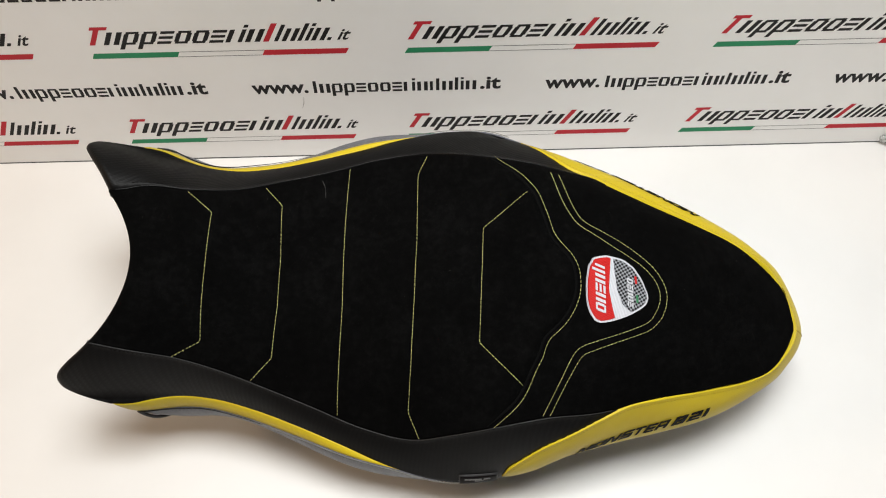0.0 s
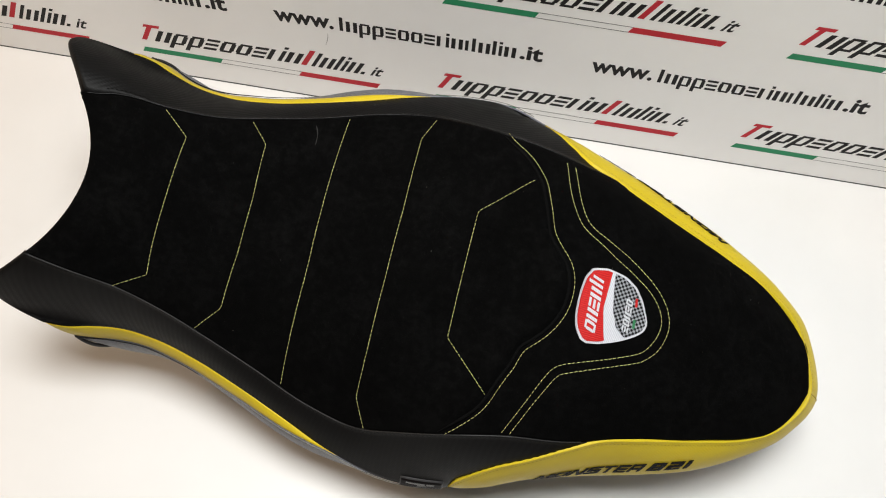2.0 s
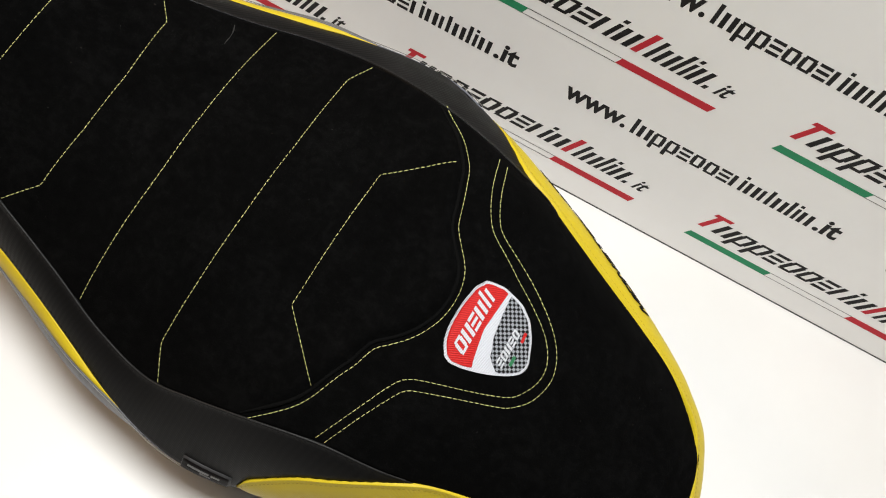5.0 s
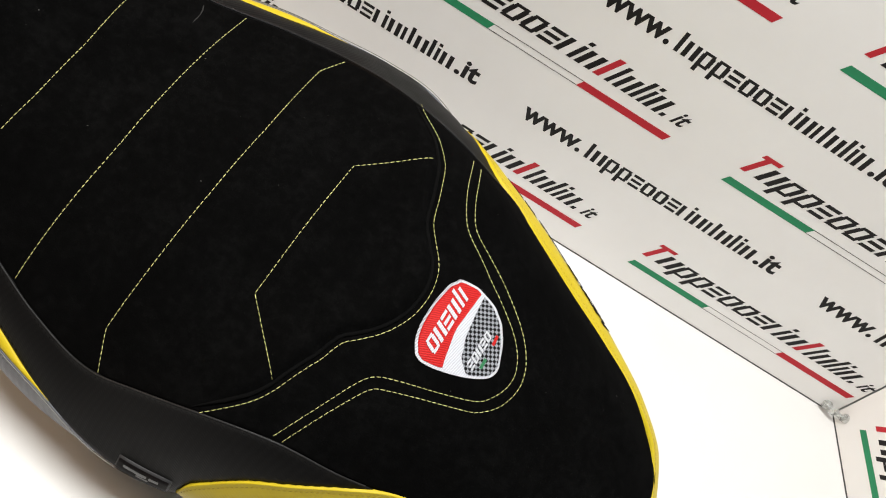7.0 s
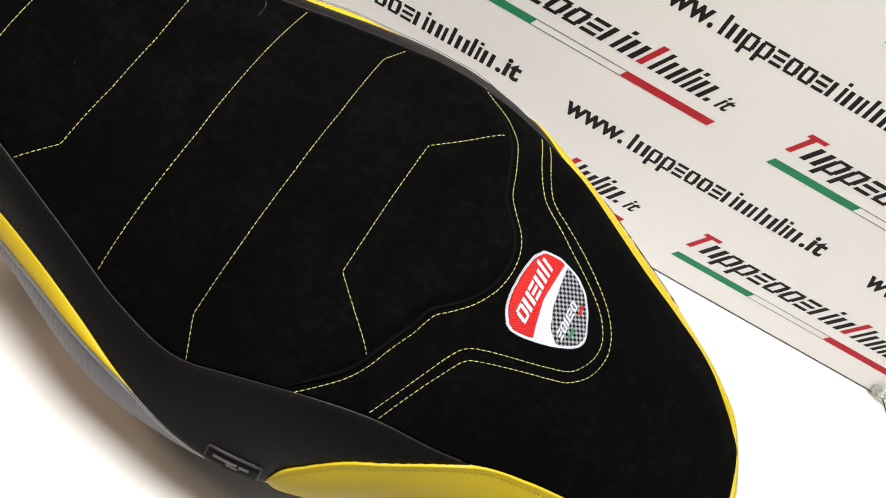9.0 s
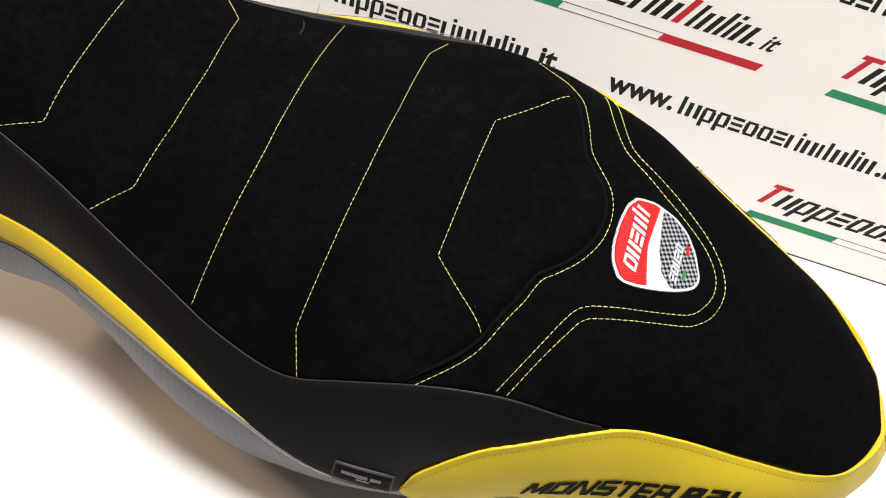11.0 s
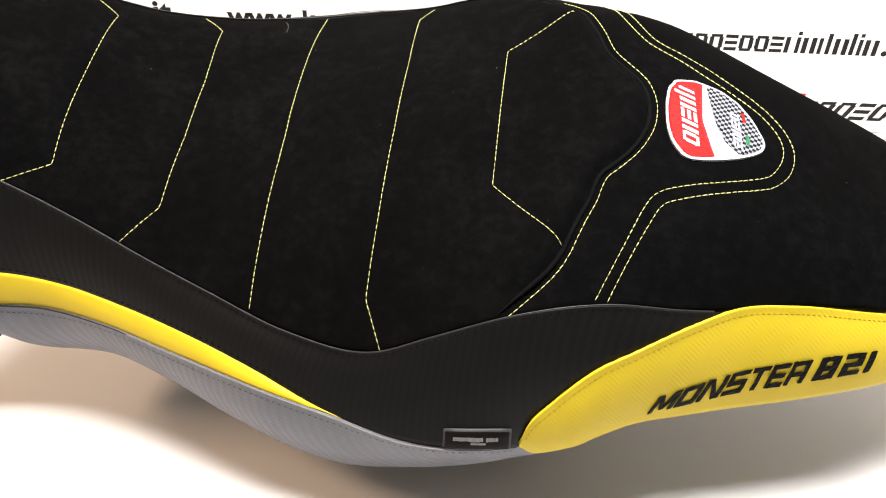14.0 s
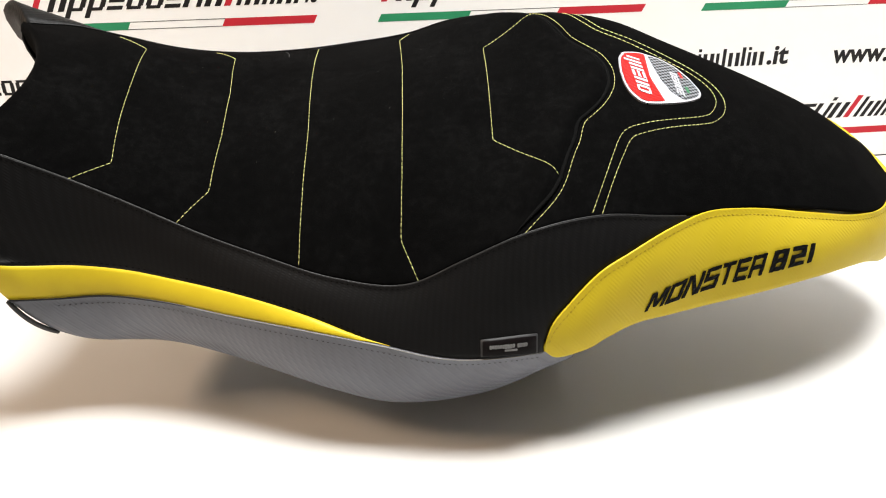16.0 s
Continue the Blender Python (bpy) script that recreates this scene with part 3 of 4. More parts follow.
def seat_cover():
    ls = list(np.linspace(-.302, .30, 235)) + [.30 + .0416 * math.sin(a) for a in np.linspace(0.06, math.pi / 2, 30)]
    vs = np.concatenate([np.linspace(-1, -.9, 9)[:-1], np.linspace(-.9, .9, 91), np.linspace(.9, 1, 9)[1:]])
    rows = []
    for dl, dn in ROLL:
        rows.append([(front(-.302, v) + dl, v * seam(-.302, v)[0] + CENTRE(-.302)[0], cover(front(-.302, v), v * seam(-.302, v)[0], False) + dn) for v in vs])
    for l in ls:
        c = CENTRE(l)[0]
        rows.append([(front(l, v), v * seam(l, v)[0] + c, cover(front(l, v), v * seam(front(l, v), v)[0] * .9999 + CENTRE(front(l, v))[0]) - (0.0012 if abs(v) == 1 else 0)) for v in vs])
    verts, faces = grid(rows, True)
    return shell(part("seat_cover", mesh_of("seat_cover", verts, faces, SUEDE), saddle, "matte black suede seat cover, quilted"), 0.003)


seat_cover()


def across(a, b, v, bulge, lip=0.0, lip_at=0.05):
    """A point between two edges (w, n), bowed outwards, with a raised lip at the first."""
    d = np.array(b) - np.array(a)
    k = np.linalg.norm(d) + 1e-9
    out = np.array((-d[1], d[0])) / k
    span = v * k
    return np.array(a) + d * v + out * (bulge * 4 * v * (1 - v) + lip * math.exp(-(span / 0.0022) ** 2) * min(1.0, k / 0.008))


def fore(l):
    return min(1.0, max(0.0, (-.235 - l) / .067))


def horn(l, v):
    """The black panel's front corner, drawn forward."""
    return l - 0.034 * HORN(v)[0] * fore(l) ** 1.4


HORN = spline([(0, 0), (.12, .25), (.3, .62), (.5, .92), (.65, 1), (.8, .92), (.92, .55), (1, 0)])
BULGE = 0.0018


# the black panel's hidden lower edge under the tail panel
UNDER = spline([(.02, .1735, -.037), (.04, .173, -.037), (.062, .1665, -.0405), (.08, .160, -.041), (.104, .154, -.039), (.121, .1465, -.036), (.150, .136, -.0375), (.178, .126, -.039)])


# the share of the panel's depth at which the tail panel's edge crosses it on the w < 0 side
TAIL_AT = spline([(.055, .98), (.0615, .93), (.065, .80), (.077, .62), (.096, .42), (.116, .30), (.146, .09), (.175, .0)])


def foot(l, side=-1):
    if side < 0:
        return BLACK_EDGE(l) if l <= 0 else NEAR_FOOT(l)
    return (black_edge(l, 1) if l <= .04 else UNDER(l)) + np.array((FAR_FOOT(l)[0], 0))


def flank(l, v, lip=0.0, side=-1):
    """A point (w, n) of the black side panel, which runs on under the tail panel."""
    a = seam(l, side)
    bow = BULGE if side > 0 or l < 0 else NEAR_BOW(l)[0]
    d = foot(l, side) - a
    p = across(a, foot(l, side), v, bow + (0.008 * fore(l) ** 1.3 if side < 0 else 0.0), lip)
    if side > 0:
        p = p + np.array((-d[1], d[0])) / np.linalg.norm(d) * 0.0180 * fore(l) ** 1.3 * math.sin(math.pi * v ** 0.66)
    if side < 0 and l > .060:
        k = min(1.0, max(0.0, (v - TAIL_AT(l)[0]) / .12)) * min(1.0, (l - .060) / .006)
        p = p - np.array((0.0075, 0.004)) * k
    if side > 0 and l > -.01:
        g = min(1.0, (l + .01) / .04)
        g = g * g * (3 - 2 * g)
        b, c = far_edge(l), foot(l, side)
        k1, k2 = np.linalg.norm(b - a), np.linalg.norm(c - b)
        t = k1 / (k1 + k2)
        curve = a * (v - t) * (v - 1) / t + b * v * (v - 1) / (t * (t - 1)) + c * v * (v - t) / (1 - t)
        curve = curve * 0.3 + (a + (b - a) * v / t if v < t else b + (c - b) * (v - t) / (1 - t)) * 0.7
        h = min(1.0, max(0.0, (l - .064) / .008))
        if v > t and h:
            flat = b + (c - b) * (v - t) / (1 - t) - np.array((0.004, 0.001)) * min(1.0, (v - t) / .12)
            curve = curve * (1 - h) + flat * h
        d = (b - a) / k1
        curve = curve + np.array((-d[1], d[0])) * lip * math.exp(-(v * (k1 + k2) / 0.0022) ** 2)
        p = p * (1 - g) + curve * g
    w, n = p
    return w, n - 0.003 * max(0.0, (l - .135) / .033) ** 1.5


def black_panel(side):
    rows = []
    vs = np.concatenate([[0, .01, .02, .035, .05, .075], np.linspace(.1, 1, 22)])

    def point(l, v, dl=0.0, dn=0.0, shrink=1.0):
        w, n = flank(l, v, 0.0009, side)
        return (horn(l, v) + dl, side * (w * shrink) + CENTRE(horn(l, v))[0], n + dn)

    for dl, dn in ROLL:
        rows.append([point(-.302, v, dl * (1 - v ** 6), dn * (1.0 - 0.75 * v), 1 + dn * (0.6 + 1.4 * v)) for v in vs])
    for l in np.concatenate([np.linspace(-.302, .055, 120), np.linspace(.058, .167, 46)]):
        rows.append([point(l, v) for v in vs])
    for row in rows:
        l, w, n = row[-1]
        dw, dn = -0.003, -0.008
        row.append((l, w + side * dw, n + dn))
        l, w, n = row[0]
        row.insert(0, (l, w - side * 0.0032, n - 0.0028))
    verts, faces = grid(rows, side > 0)
    return shell(part("side_panel", mesh_of("side_panel", verts, faces, BLACK_VINYL), saddle, "black carbon-look vinyl side panel"), 0.002)


def yellow_strip(side):
    rows = []
    for l in np.linspace(-.300, -.0360, 84):
        narrow = min(1.0, (-.0355 - l) / .020)
        rows.append([(l + 0.012 * v * (side < 0) * min(1.0, max(0.0, (-.24 - l) / .04)), side * p[0] + CENTRE(l)[0], p[1])
                     for v in np.linspace(0, 1, 9) for p in [across(black_edge(l, side), strip_edge(l, side), v * narrow, 0.0012 if l < -.06 else 0.0003)]])
    verts, faces = grid(rows, side > 0)
    return shell(part("yellow_strip", mesh_of("yellow_strip", verts, faces, YELLOW_SMOOTH), saddle, "tapering bright yellow vinyl strip"), 0.0015)


def grey_skirt(side):
    rows = []
    vs = np.concatenate([[0, .02, .045, .08], np.linspace(.12, 1, 14)])
    for l in np.linspace(-.300, .082, 120):
        fade = max(0.0, (-.22 - l) / .08)
        row = []
        for v in vs:
            w, n = across(strip_edge(l, side), skirt_edge(l, side), v, 0.0045 - 0.0025 * min(1.0, fade), 0.0005)
            row.append((l + (0.012 * (side < 0) + 0.022 * v) * fade, side * w + CENTRE(l)[0], n))
        w, n = skirt_edge(l, side)
        for dw, dn in ((-0.003, -0.004), (-0.010, -0.006), (-0.030, -0.004)):
            row.append((l + (0.034 if side < 0 else 0.022) * fade, side * (w + dw) + CENTRE(l)[0], n + dn))
        rows.append(row)
    verts, faces = grid(rows, side > 0)
    return shell(part("skirt", mesh_of("skirt", verts, faces, GREY_VINYL), saddle, "grey carbon-look vinyl lower skirt"), 0.0015)


for side in (-1, 1):
    black_panel(side)
    yellow_strip(side)
    grey_skirt(side)


def tail_point(q, v, lift=0.0):
    """A point of the tail panel; q runs from one nose over the tip to the other."""
    r = TAIL_BAND(q)
    a, b = r[:3], r[3:]
    e = (TAIL_BAND(q + 0.004) - TAIL_BAND(q - 0.004))
    along = e[:3] * (1 - v) + e[3:] * v
    down = b - a
    out = np.cross(along, down)
    out /= np.linalg.norm(out) + 1e-9
    if out @ np.array((a[0] - 0.1, a[1], 0.0)) < 0:
        out = -out
    k = np.linalg.norm(down)
    body = min(1.0, k / 0.045) ** 2
    return a + down * v + out * (0.0045 * 4 * v * (1 - v) * body + 0.0009 * math.exp(-(v * k / 0.003) ** 2) * body + 0.0006 + lift)


def tail_panel():
    qs = np.concatenate([np.linspace(0, .1, 22)[:-1], np.linspace(.1, 1.9, 190), np.linspace(1.9, 2, 22)[1:]])
    vs = np.concatenate([[0, .012, .03, .055, .09], np.linspace(.14, 1, 16)])
    rows = []
    for q in qs:
        edge = tail_point(q, 0)
        mid = np.array((min(edge[0], .27), CENTRE(.27)[0], edge[2])) - edge
        row = [edge + mid * 0.28 + np.array((0, 0, -0.012)), edge + mid * 0.10 + np.array((0, 0, -0.006)), edge + mid * 0.03 + np.array((0, 0, -0.003))]
        row += [tail_point(q, v) for v in vs]
        c = np.array((min(row[-1][0], .30), CENTRE(.3)[0], row[-1][2]))
        low = row[-1]
        for f, dn in ((.02, -.0025), (.06, -.004), (.20, -.003)):
            p = low + (c - low) * f
            row.append((p[0], p[1], p[2] + dn))
        rows.append(row)
    verts, faces = grid(rows, True)
    ob = part("tail_panel", mesh_of("tail_panel", verts, faces, YELLOW_VINYL), saddle, "bright yellow carbon-look vinyl panel round the tail")
    return shell(ob, 0.0015)


tail_panel()


def base_pan():
    """Moulded tray under the covers; it stands on the table."""
    rows = []
    for l in np.linspace(-.262, .318, 60):
        if l < .085:
            w, n = SKIRT_EDGE(l)
        else:
            q = float(np.interp(l, [r[4] for r in TAIL], [r[0] for r in TAIL]))
            b, near = TAIL_BAND(q), TAIL_BAND(2 - q)
            w, n = min(b[4] - CENTRE(l)[0], CENTRE(l)[0] - near[4]), b[5]
        w, n = w - 0.010, n - 0.001
        deep = math.exp(-((l - .03) / .075) ** 4)
        row = []
        for v in np.linspace(-1, 1, 41):
            drop = 0.012 * (1 - v ** 4)
            row.append((l, v * w + CENTRE(l)[0], n - drop - deep * (0.178 - 0.34 * v * w + n) * max(0.0, 1 - (abs(v * w + 0.02) / 0.085) ** 4)))
        rows.append(row)
    verts, faces = grid(rows, True)
    verts = [(l, w, max(n, -(0.1752 + 0.0101 * l + 0.3214 * w) / 0.9469)) for l, w, n in verts]
    return part("base_pan", mesh_of("base_pan", verts, faces, PLASTIC), saddle, "black moulded plastic base pan")


base_pan()

# ---- stitching ----


def stitches(name, points, normals, material, parent, length, pitch, width, height):
    """Short thread lengths along a path on the surface."""
    p = np.array(points, float)
    seg = np.linalg.norm(np.diff(p, axis=0), axis=1)
    s = np.concatenate([[0], np.cumsum(seg)])
    nn = np.array(normals, float)
    rng = random.Random(len(points))

    def at(q):
        return np.array([np.interp(q, s, p[:, i]) for i in range(3)])

    verts, faces = [], []
    q = pitch * 0.3
    while q + length < s[-1]:
        a, b = at(q), at(q + length)
        up = np.array([np.interp(q, s, nn[:, i]) for i in range(3)])
        up /= np.linalg.norm(up)
        d = (b - a) / (np.linalg.norm(b - a) + 1e-9)
        lat = np.cross(up, d) * width / 2 * rng.uniform(0.85, 1.15)
        mid = (a + b) / 2 + up * height
        skew = lat * rng.uniform(-0.3, 0.3)
        k = len(verts)
        verts += [a + lat * .5 + skew, a - lat * .5 + skew, b - lat * .5 - skew, b + lat * .5 - skew,
                  a * .8 + b * .2 + up * height * .8 + lat + skew, a * .8 + b * .2 + up * height * .8 - lat + skew,
                  a * .2 + b * .8 + up * height * .8 - lat - skew, a * .2 + b * .8 + up * height * .8 + lat - skew,
                  mid + d * length * .25, mid - d * length * .25]
        faces += [(k, k + 1, k + 5, k + 4), (k + 2, k + 3, k + 7, k + 6), (k, k + 4, k + 7, k + 3), (k + 1, k + 2, k + 6, k + 5),
                  (k + 4, k + 5, k + 9), (k + 6, k + 7, k + 8), (k + 5, k + 6, k + 8, k + 9), (k + 7, k + 4, k + 9, k + 8)]
        q += pitch * rng.uniform(0.94, 1.06)
    return part(name, mesh_of(name, verts, faces, material), parent)


def on_cover(line, lift=0.0001):
    pts, nor = [], []
    for l, w in dense(line, 0.0015):
        n = cover(l, w)
        e = 0.002
        nor.append((-(cover(l + e, w, False) - cover(l - e, w, False)) / (2 * e), -(cover(l, w + e, False) - cover(l, w - e, False)) / (2 * e), 1.0))
        pts.append((l, w, n + lift))
    return pts, nor


for line in LINES:
    stitches("stitch_line", *on_cover(line), YELLOW_THREAD, saddle, 0.0029, 0.0037, 0.00040, 0.0004)
for line in (INNER, OUTER):
    stitches("stitch_line", *on_cover(line), YELLOW_THREAD, saddle, 0.0029, 0.0037, 0.00040, 0.0004)
stitches("stitch_line", *on_cover(WAVE), YELLOW_THREAD, saddle, 0.0029, 0.0037, 0.00040, 0.0004)


def edge_path(first, second, side, l0, l1, off, bulge, lift=0.0002):
    pts, nor = [], []
    for l in np.arange(l0, l1, 0.003):
        a, b = first(l, side), second(l, side)
        k = np.linalg.norm(np.array(b) - np.array(a))
        p = across(a, b, min(0.9, off / k), bulge)
        d = (np.array(b) - np.array(a)) / k
        out = np.array((-d[1], d[0]))
        p = p + out * lift
        pts.append((l, side * p[0] + CENTRE(l)[0], p[1]))
        nor.append((0, side * out[0], out[1]))
    return pts, nor


def flank_path(side, l0, l1, off, lift=0.0002):
    """A line on the black panel at one distance from its upper seam."""
    pts, nor = [], []
    for l in np.arange(l0, l1, 0.003):
        v = off / np.linalg.norm(foot(l) - seam(l, side))
        a, b = np.array(flank(l, v * 0.8, 0, side)), np.array(flank(l, v * 1.2, 0, side))
        d = (b - a) / np.linalg.norm(b - a)
        p = (a + b) / 2 + np.array((-d[1], d[0])) * lift
        pts.append((l, side * p[0] + CENTRE(l)[0], p[1]))
        nor.append((0, -side * d[1], d[0]))
    return pts, nor


for side in (-1, 1):
    stitches("seam_stitching", *flank_path(side, -.288, .14, 0.0022), BLACK_THREAD, saddle, 0.0018, 0.0036, 0.0005, 0.0002)
    stitches("strip_stitching", *edge_path(black_edge, seam, side, -.280, -.05, 0.0024, -BULGE, -0.0002), BLACK_THREAD, saddle, 0.0018, 0.0042, 0.0005, 0.0002)
    stitches("skirt_stitching", *edge_path(strip_edge, skirt_edge, side, -.268, .062, 0.0050, 0.0045), GREY_THREAD, saddle, 0.0016, 0.0036, 0.0006, 0.0002)


def tail_stitching():
    qs = np.linspace(0.015, 1.985, 420)
    pts, nor = [], []
    for q in qs:
        r = TAIL_BAND(q)
        k = np.linalg.norm(r[3:] - r[:3])
        v = min(0.5, 0.0044 / k)
        p = tail_point(q, v, 0.0001)
        pts.append(p)
        nor.append(tail_point(q, v, 0.001) - p)
    return stitches("tail_stitching", pts, nor, OCHRE_THREAD, saddle, 0.0020, 0.0034, 0.0007, 0.0002)


tail_stitching()


def piping(name, pts, radius, material, shares=None):
    """A thin tube along a seam."""
    c = bpy.data.curves.new(name, "CURVE")
    c.dimensions, c.bevel_depth, c.bevel_resolution, c.use_fill_caps = "3D", radius, 2, True
    s = c.splines.new("POLY")
    s.points.add(len(pts) - 1)
    for sp, p in zip(s.points, pts):
        sp.co = (*map(float, p), 1)
    for sp, share in zip(s.points, shares or []):
        sp.radius = float(share)
    c.materials.append(material)
    ob = new(name, c)
    me = bpy.data.meshes.new_from_object(ob.evaluated_get(bpy.context.evaluated_depsgraph_get()))
    bpy.data.objects.remove(ob)
    me.name = name
    me.polygons.foreach_set("use_smooth", [True] * len(me.polygons))
    return part(name, me, saddle)


for side in (-1, 1):
    pts = []
    for l in np.arange(-.300, .157, .003):
        w, n = seam(l, side)
        pts.append((l, side * (w + 0.0002) + CENTRE(l)[0], n + 0.0006 - 0.003 * max(0.0, (l - .135) / .033) ** 1.5))
    # near lip painted lighter where it catches light, far lip left dark
    piping("seam_edge", pts, 0.00042, LIT_LIP if side < 0 else SHADED_EDGE)
    pts = []
    for l in np.arange(-.300, .062, .003):
        w, n = strip_edge(l, side)
        pts.append((l + 0.012 * (side < 0) * max(0.0, (-.22 - l) / .08), side * (w + 0.0014) + CENTRE(l)[0], n + 0.0006))
    # pale tube painted in as the highlight along the skirt's upper fold
    piping("skirt_edge", pts[34:], 0.0003, GLINT_AND_LINT)
    # dark tube added in place of the shadow gap under the strip
    piping("strip_edge", pts[:62], 0.0006, SHADED_EDGE, [min(1.0, max(0.25, (61 - i) / 36)) for i in range(62)])
    # the tray's black lip shows ahead of the skirt
    pts = []
    for v in np.linspace(0.02, 1, 12):
        w, n = across(strip_edge(-.300, side), skirt_edge(-.300, side), v, 0.0045)
        pts.append((-.3015 + 0.012 * (side < 0) + 0.022 * v, side * (w - 0.0005) + CENTRE(-.300)[0], n - 0.0006))
    piping("front_lip", pts, 0.0017, PLASTIC)

pts = [(l, w, cover(l, w) + 0.0014 * (1 - min(1.0, abs(w - CENTRE(l)[0]) / seam(l, w)[0]) ** 8)) for l, w in dense(GROOVE, 0.002) if abs(w - CENTRE(l)[0]) < seam(l, w)[0] - 0.001]
near_end = [min(1.0, 0.25 + min(i, len(pts) - 1 - i) / 14) for i in range(len(pts))]
piping("welt", pts, 0.0013, FOLD, near_end)

# the join of the tail panel at its tip
piping("tail_seam", [tail_point(1.004 + 0.006 * v, v, 0.0001) for v in np.linspace(0.02, 0.98, 16)], 0.0004, OCHRE_THREAD)

# ---- shield badge ----
# edges of the shield along l for each w, then those of the red and of the chequered field
LEFT = spline([(-.0342, .1400), (-.0330, .1365), (-.0300, .1335), (-.0250, .1303), (-.018, .1282), (-.0055, .1272), (.0090, .1281), (.0205, .1315), (.0250, .1362), (.0270, .1452)])
RIGHT = spline([(-.0342, .1402), (-.0335, .1450), (-.0310, .1540), (-.0275, .1630), (-.0220, .1735), (-.0150, .1825), (-.0085, .1851), (.0005, .1823), (.0128, .1757), (.0214, .1668), (.0256, .1565), (.0270, .1465)])
RED_TO = spline([(-.034, .1560), (-.0278, .1534), (-.0180, .1508), (-.0132, .1498), (-.0052, .1482), (.006, .1486), (.022, .1496), (.028, .1500)])
GREY_FROM = spline([(-.028, .1780), (-.0216, .1672), (-.0168, .1610), (-.0106, .1586), (-.0085, .1575), (.006, .1543), (.0199, .1526), (.028, .1520)])
LOW, HIGH = -.0342, .0270
MIDDLE, HALF = (LOW + HIGH) / 2, (HIGH - LOW) / 2


def sheet(name, rows, low, high, material, label=""):
    """A raised patch on the cover: rows of (w, l from, l to)."""
    m = 16
    top_rows, under = [], []
    for w, a, b in rows:
        top_rows.append([(l, w, cover(l, w, False) + high) for l in np.linspace(a, b, m)])
        under.append([(l, w, cover(l, w, False) + low) for l in (a, b)])
    verts, faces = grid(top_rows, True)
    k = len(verts)
    for u in under:
        verts += u
    n = len(rows)
    for i in range(n - 1):
        faces.append((i * m, (i + 1) * m, k + 2 * i + 2, k + 2 * i))
        faces.append((i * m + m - 1, k + 2 * i + 1, k + 2 * i + 3, (i + 1) * m + m - 1))
    return part(name, mesh_of(name, verts, faces, material), badge, label)


def inset(w, by):
    u = min(HIGH, max(LOW, MIDDLE + (w - MIDDLE) * HALF / (HALF - by)))
    return LEFT(u)[0] + by, RIGHT(u)[0] - by


def across_badge(by, count):
    return MIDDLE + (HALF - by - 1e-4) * np.sin(np.linspace(-math.pi / 2, math.pi / 2, count))


badge = part("badge", None, saddle, "embroidered shield badge in red, white and chequered grey")
RIM = .0015
sheet("border", [(w, *inset(w, 0.0)) for w in across_badge(0, 41)], -0.001, 0.0014, WHITE_SATIN)
rows = []
for w in across_badge(RIM, 37):
    a, b = inset(w, RIM)
    rows.append((w, a, max(a + 1e-4, min(RED_TO(w)[0], b))))
sheet("red_field", rows, 0.001, 0.0018, RED_SATIN)
rows = []
for w in across_badge(RIM, 37):
    b = inset(w, RIM)[1]
    if GREY_FROM(w)[0] < b:
        rows.append((w, GREY_FROM(w)[0], b))
sheet("chequered_field", rows, 0.001, 0.0018, CHEQUER)


def badge_bars(name, cells, l0, l1, w0, w1, tilt, lean, material, lift):
    """Plain blocks of bars in a row across the badge, one cell a character; lean shifts the row along l."""
    total = sum(WIDE.get(c, 1.0) + 0.16 for c in cells) - 0.16
    unit, at = (w1 - w0) / total, 0.0
    for c in cells:
        wide = WIDE.get(c, 1.0)
        verts, faces = [], []
        for a, b, d, e in STROKES[c]:
            k = len(verts)
            for z in (lift - 0.0007, lift):
                for u, h in ((a, b), (d, b), (d, e), (a, e)):
                    w = w0 + (at + u * wide) * unit + tilt * (h - 0.5) * (l1 - l0)
                    l = l1 - h * (l1 - l0) + lean * (at + u * wide) / total
                    verts.append((l, w, cover(l, w, False) + z))
            faces += [tuple(k + i for i in f) for f in ((4, 5, 6, 7), (0, 4, 7, 3), (1, 2, 6, 5), (3, 7, 6, 2), (0, 1, 5, 4))]
        part(name, mesh_of(name, verts, faces, material, False), badge)
        at += wide + 0.16


badge_bars("white_bar", "ohxhfj", .1362, .1452, -.0245, .0180, 0.35, -.0010, WHITE_SATIN, 0.0023)
badge_bars("small_bar", "xohxo", .1655, .1708, -.0180, .0075, 0.3, -.0005, PALE_SATIN, 0.0022)
sheet("green_dash", [(-.0140, .1735, .1755), (-.0105, .1733, .1755), (-.0070, .1732, .1752)], 0.0016, 0.0022, GREEN_SATIN)
sheet("red_dash", [(.0030, .1725, .1745), (.0065, .1722, .1742), (.0100, .1718, .1738)], 0.0016, 0.0022, RED_SATIN)

# ---- embroidered model name on both tail flanks ----


def tail_q(l):
    return float(np.interp(l, [r[1] for r in TAIL], [r[0] for r in TAIL]))


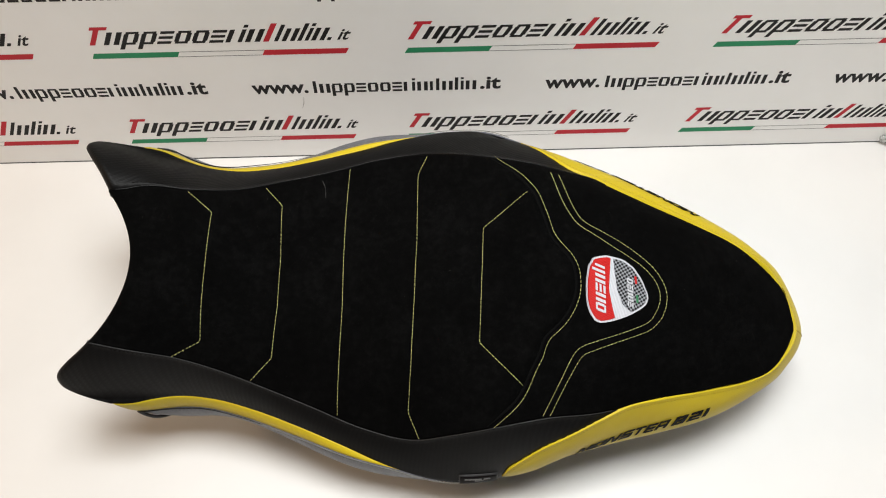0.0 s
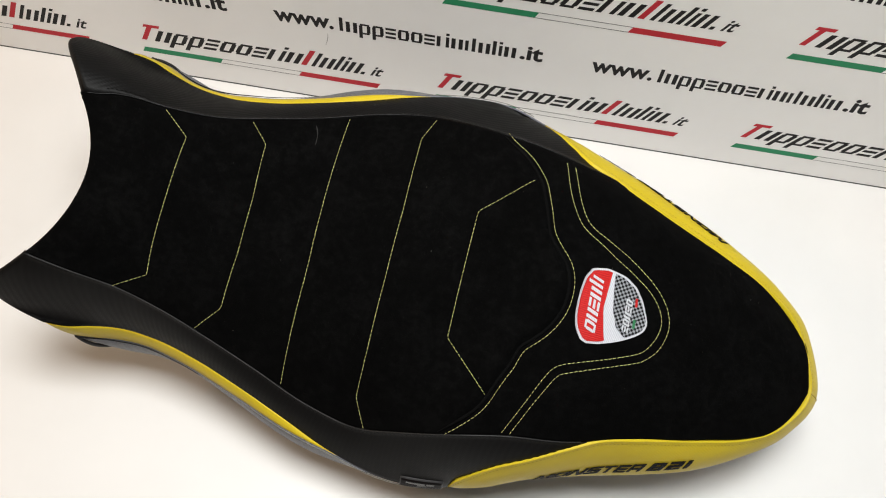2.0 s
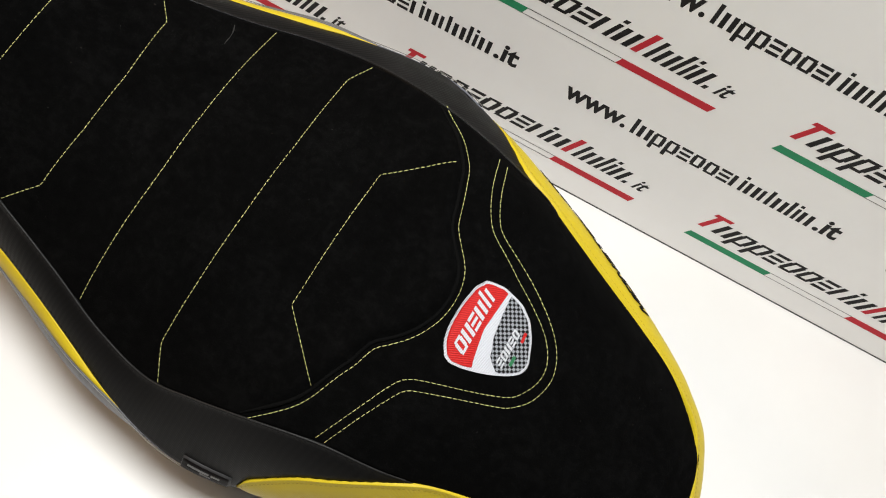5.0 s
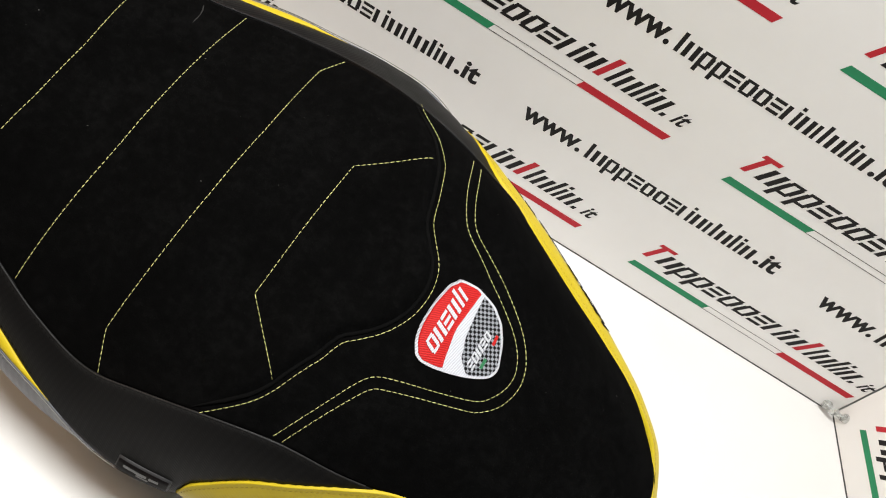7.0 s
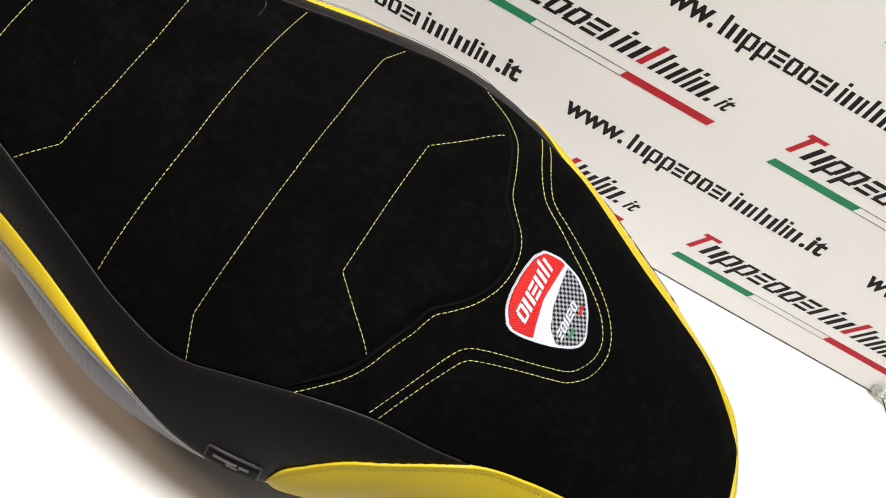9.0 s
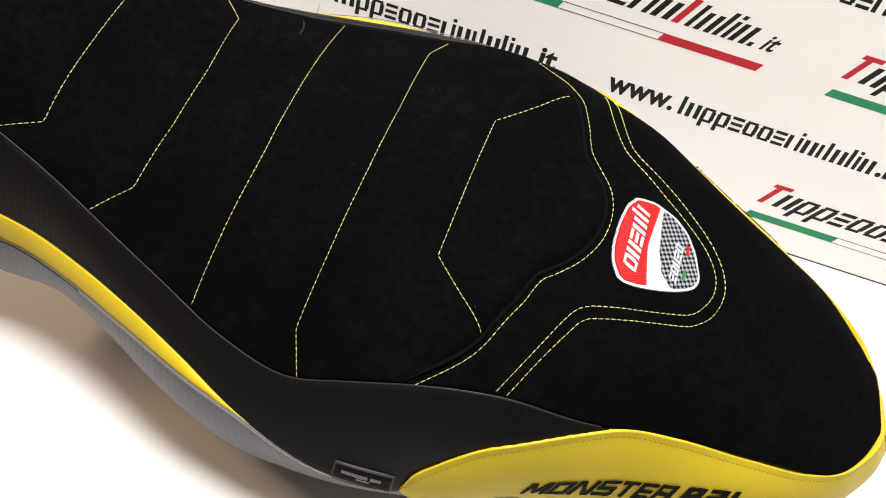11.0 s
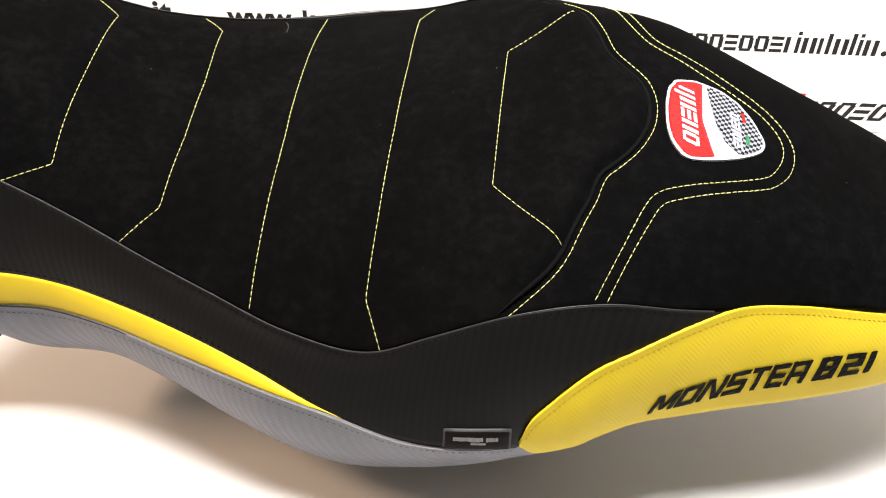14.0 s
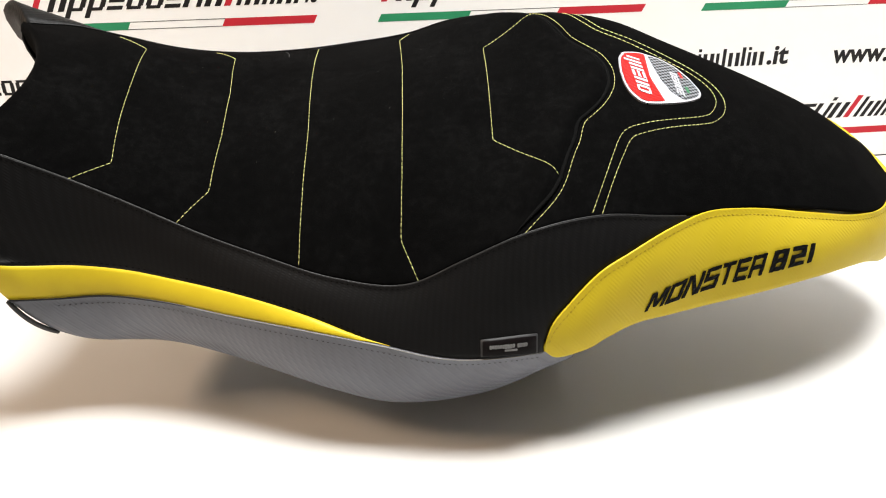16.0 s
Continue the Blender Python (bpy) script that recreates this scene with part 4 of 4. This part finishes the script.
def glyph(kind, sv, sh):
    """Four-cornered strokes of one squared capital or figure, in a cell one unit tall: uprights sv wide, bars sh high."""
    def up(x, y0=0.0, y1=1.0):
        return [(x, y0), (x + sv, y0), (x + sv, y1), (x, y1)]

    def bar(x0, x1, y):
        return [(x0, y), (x1, y), (x1, y + sh), (x0, y + sh)]

    def slope(xa, ya, xb, yb):
        return [(xa, ya), (xa + sv * 1.1, ya), (xb + sv * 1.1, yb), (xb, yb)]
    top, mid, r = 1 - sh, 0.5 - sh / 2, 0.92 - sv
    return {
        "M": (1.20, [up(0), up(1.20 - sv), slope(sv * .6, 1, .60 - sv * .55, .12), slope(.60 - sv * .55, .12, 1.20 - sv * 1.7, 1)]),
        "O": (.92, [up(0), up(r), bar(sv, r, 0), bar(sv, r, top)]),
        "N": (.98, [up(0), up(.98 - sv), slope(sv * .5, 1, .98 - sv * 1.6, 0)]),
        "S": (.92, [bar(0, .92, top), bar(0, .92, mid), bar(0, .92, 0), up(0, mid + sh, top), up(r, sh, mid)]),
        "T": (.86, [bar(0, .86, top), up(.43 - sv / 2, 0, top)]),
        "E": (.84, [up(0), bar(sv, .84, top), bar(sv, .78, mid), bar(sv, .84, 0)]),
        "R": (.92, [up(0), up(r, 0, 1), bar(sv, r, top), bar(sv, r, mid - .06)]),
        "8": (1.0, [up(0), up(1 - sv), bar(sv, 1 - sv, top), bar(sv, 1 - sv, mid), bar(sv, 1 - sv, 0)]),
        "2": (1.0, [bar(0, 1, top), bar(0, 1, mid), bar(0, 1, 0), up(1 - sv, mid + sh, top), up(0, sh, mid)]),
        "1": (sv, [up(0)]),
    }[kind]


NAME_FROM, NAME_TO = .1243, .2430


def lettering(side, body, f0, f1, sv, sh, gap):
    """A slanted word sewn on one tail flank, between the shares f0 and f1 of the line; each character is a piece of its own."""
    cells = [glyph(c, sv, sh) for c in body]
    total = sum(w for w, _ in cells) + gap * (len(cells) - 1)
    x = 0.0
    rng = random.Random(len(body))
    for wide, strokes in cells:
        verts, faces = [], []
        for i, quad in enumerate(strokes):
            k = len(verts)
            p = [np.array(c, float) for c in quad]
            for a in range(4):
                for b in range(4):
                    u, h = (p[0] * (1 - b / 3) + p[1] * b / 3) * (1 - a / 3) + (p[3] * (1 - b / 3) + p[2] * b / 3) * a / 3
                    u += rng.uniform(-.012, .012)
                    h += rng.uniform(-.018, .018)
                    f = f0 + (f1 - f0) * (x + u) / total + 0.040 * h
                    base, tall = 0.845 - 0.115 * f, 0.205 + 0.065 * f
                    if side < 0:
                        q = 2 - tail_q(NAME_FROM + (NAME_TO - NAME_FROM) * f)
                    else:
                        q = tail_q(NAME_TO - (NAME_TO - NAME_FROM) * f)
                        base, tall = 0.76 + 0.10 * f, 0.27 - 0.065 * f
                    verts.append(tail_point(q, base - tall * h, 0.0006 + 0.00004 * i))
            for a in range(3):
                for b in range(3):
                    m = k + a * 4 + b
                    faces.append((m, m + 1, m + 5, m + 4))
        ob = part("letter", mesh_of("letter", verts, faces, BLACK_SATIN, False), saddle, "black embroidered lettering")
        mod = ob.modifiers.new("thickness", "SOLIDIFY")
        mod.thickness, mod.offset = 0.0004, 0
        x += wide + gap


for side in (-1, 1):
    lettering(side, "MONSTER", 0.0, 0.690, 0.20, 0.18, 0.13)
    lettering(side, "821", 0.735, 0.995, 0.32, 0.20, 0.26)

# ---- rubber maker's tag at the foot of the side panel ----


def side_tag():
    def surf(l, v, lift):
        a, b = flank(l, v - .02), flank(l, v + .01)
        w, n = flank(l, v)
        d = np.array(b) - np.array(a)
        d /= np.linalg.norm(d)
        return (l, -(w - d[1] * lift) + CENTRE(l)[0], n + d[0] * lift)

    def pad(name, l0, l1, v0, v1, low, high, material, parent, label=""):
        rows = []
        ls = np.linspace(l0, l1, 7)
        vs = np.linspace(v0, v1, 4)
        rows.append([surf(l0 - .0006, v, low) for v in vs])
        for l in ls:
            rows.append([surf(l, v, high) for v in vs])
        rows.append([surf(l1 + .0006, v, low) for v in vs])
        full = []
        for r, l in zip(rows, [l0, *ls, l1]):
            full.append([surf(l, v0 - .01, low)] + r + [surf(l, v1 + .01, low)])
        verts, faces = grid(full, False)
        return part(name, mesh_of(name, verts, faces, material), parent, label)

    tag = pad("maker_tag", .0212, .0565, .835, .990, 0, .0016, RUBBER, saddle, "small dark rubber tag")
    pad("tag_face", .0222, .0555, .846, .982, .0014, .0021, TAG_FACE, tag)
    rng = random.Random(4)
    for i in range(15):
        l = .0265 + i * .00160
        if i == 10:
            continue
        pad("tag_bar", l, l + .0009, .892, .892 + rng.uniform(.020, .030), .0019, .0024, TAG_PRINT, tag)
    pad("tag_bar", .0360, .0435, .938, .944, .0019, .0024, TAG_PRINT, tag)
    return tag


side_tag()

# a faint scuff in the nap and a few specks of lint on the cover
def lint():
    rng = random.Random(11)
    verts, faces = [], []
    for _ in range(45):
        l = rng.uniform(-.22, .28)
        w = rng.uniform(-.85, .85) * SEAM(l)[0] + CENTRE(l)[0]
        n = cover(l, w) + 0.0003
        r = rng.uniform(0.00010, 0.00026)
        k = len(verts)
        a = rng.uniform(0, 3)
        for j in range(4):
            verts.append((l + r * math.cos(a + j * math.pi / 2), w + r * math.sin(a + j * math.pi / 2), n))
        verts.append((l, w, n + r))
        faces += [(k, k + 1, k + 4), (k + 1, k + 2, k + 4), (k + 2, k + 3, k + 4), (k + 3, k, k + 4)]
    ob = part("lint", mesh_of("lint", verts, faces, GLINT_AND_LINT), saddle, "tiny pale specks of lint")
    ob["kind"] = "stuff"


lint()


def scuff():
    rows = []
    for i in range(14):
        a = i / 13
        l, w = -.1225 + .0075 * a + .0012 * math.sin(4 * a), .1005 - .020 * a
        h = 0.00045 * math.sin(math.pi * (0.08 + 0.86 * a)) * (1 + 0.5 * math.sin(9 * a))
        rows.append([(l - h, w, cover(l, w) + 0.0003), (l + h, w + h, cover(l, w) + 0.0003)])
    verts, faces = grid(rows, False)
    part("scuff", mesh_of("scuff", verts, faces, SCUFF), saddle, "faint chalky scuff in the suede")


SCUFF = plain("scuffed_nap", (0.0075, 0.0074, 0.0072), 0.95, 400, 0.5, 0.2)
scuff()
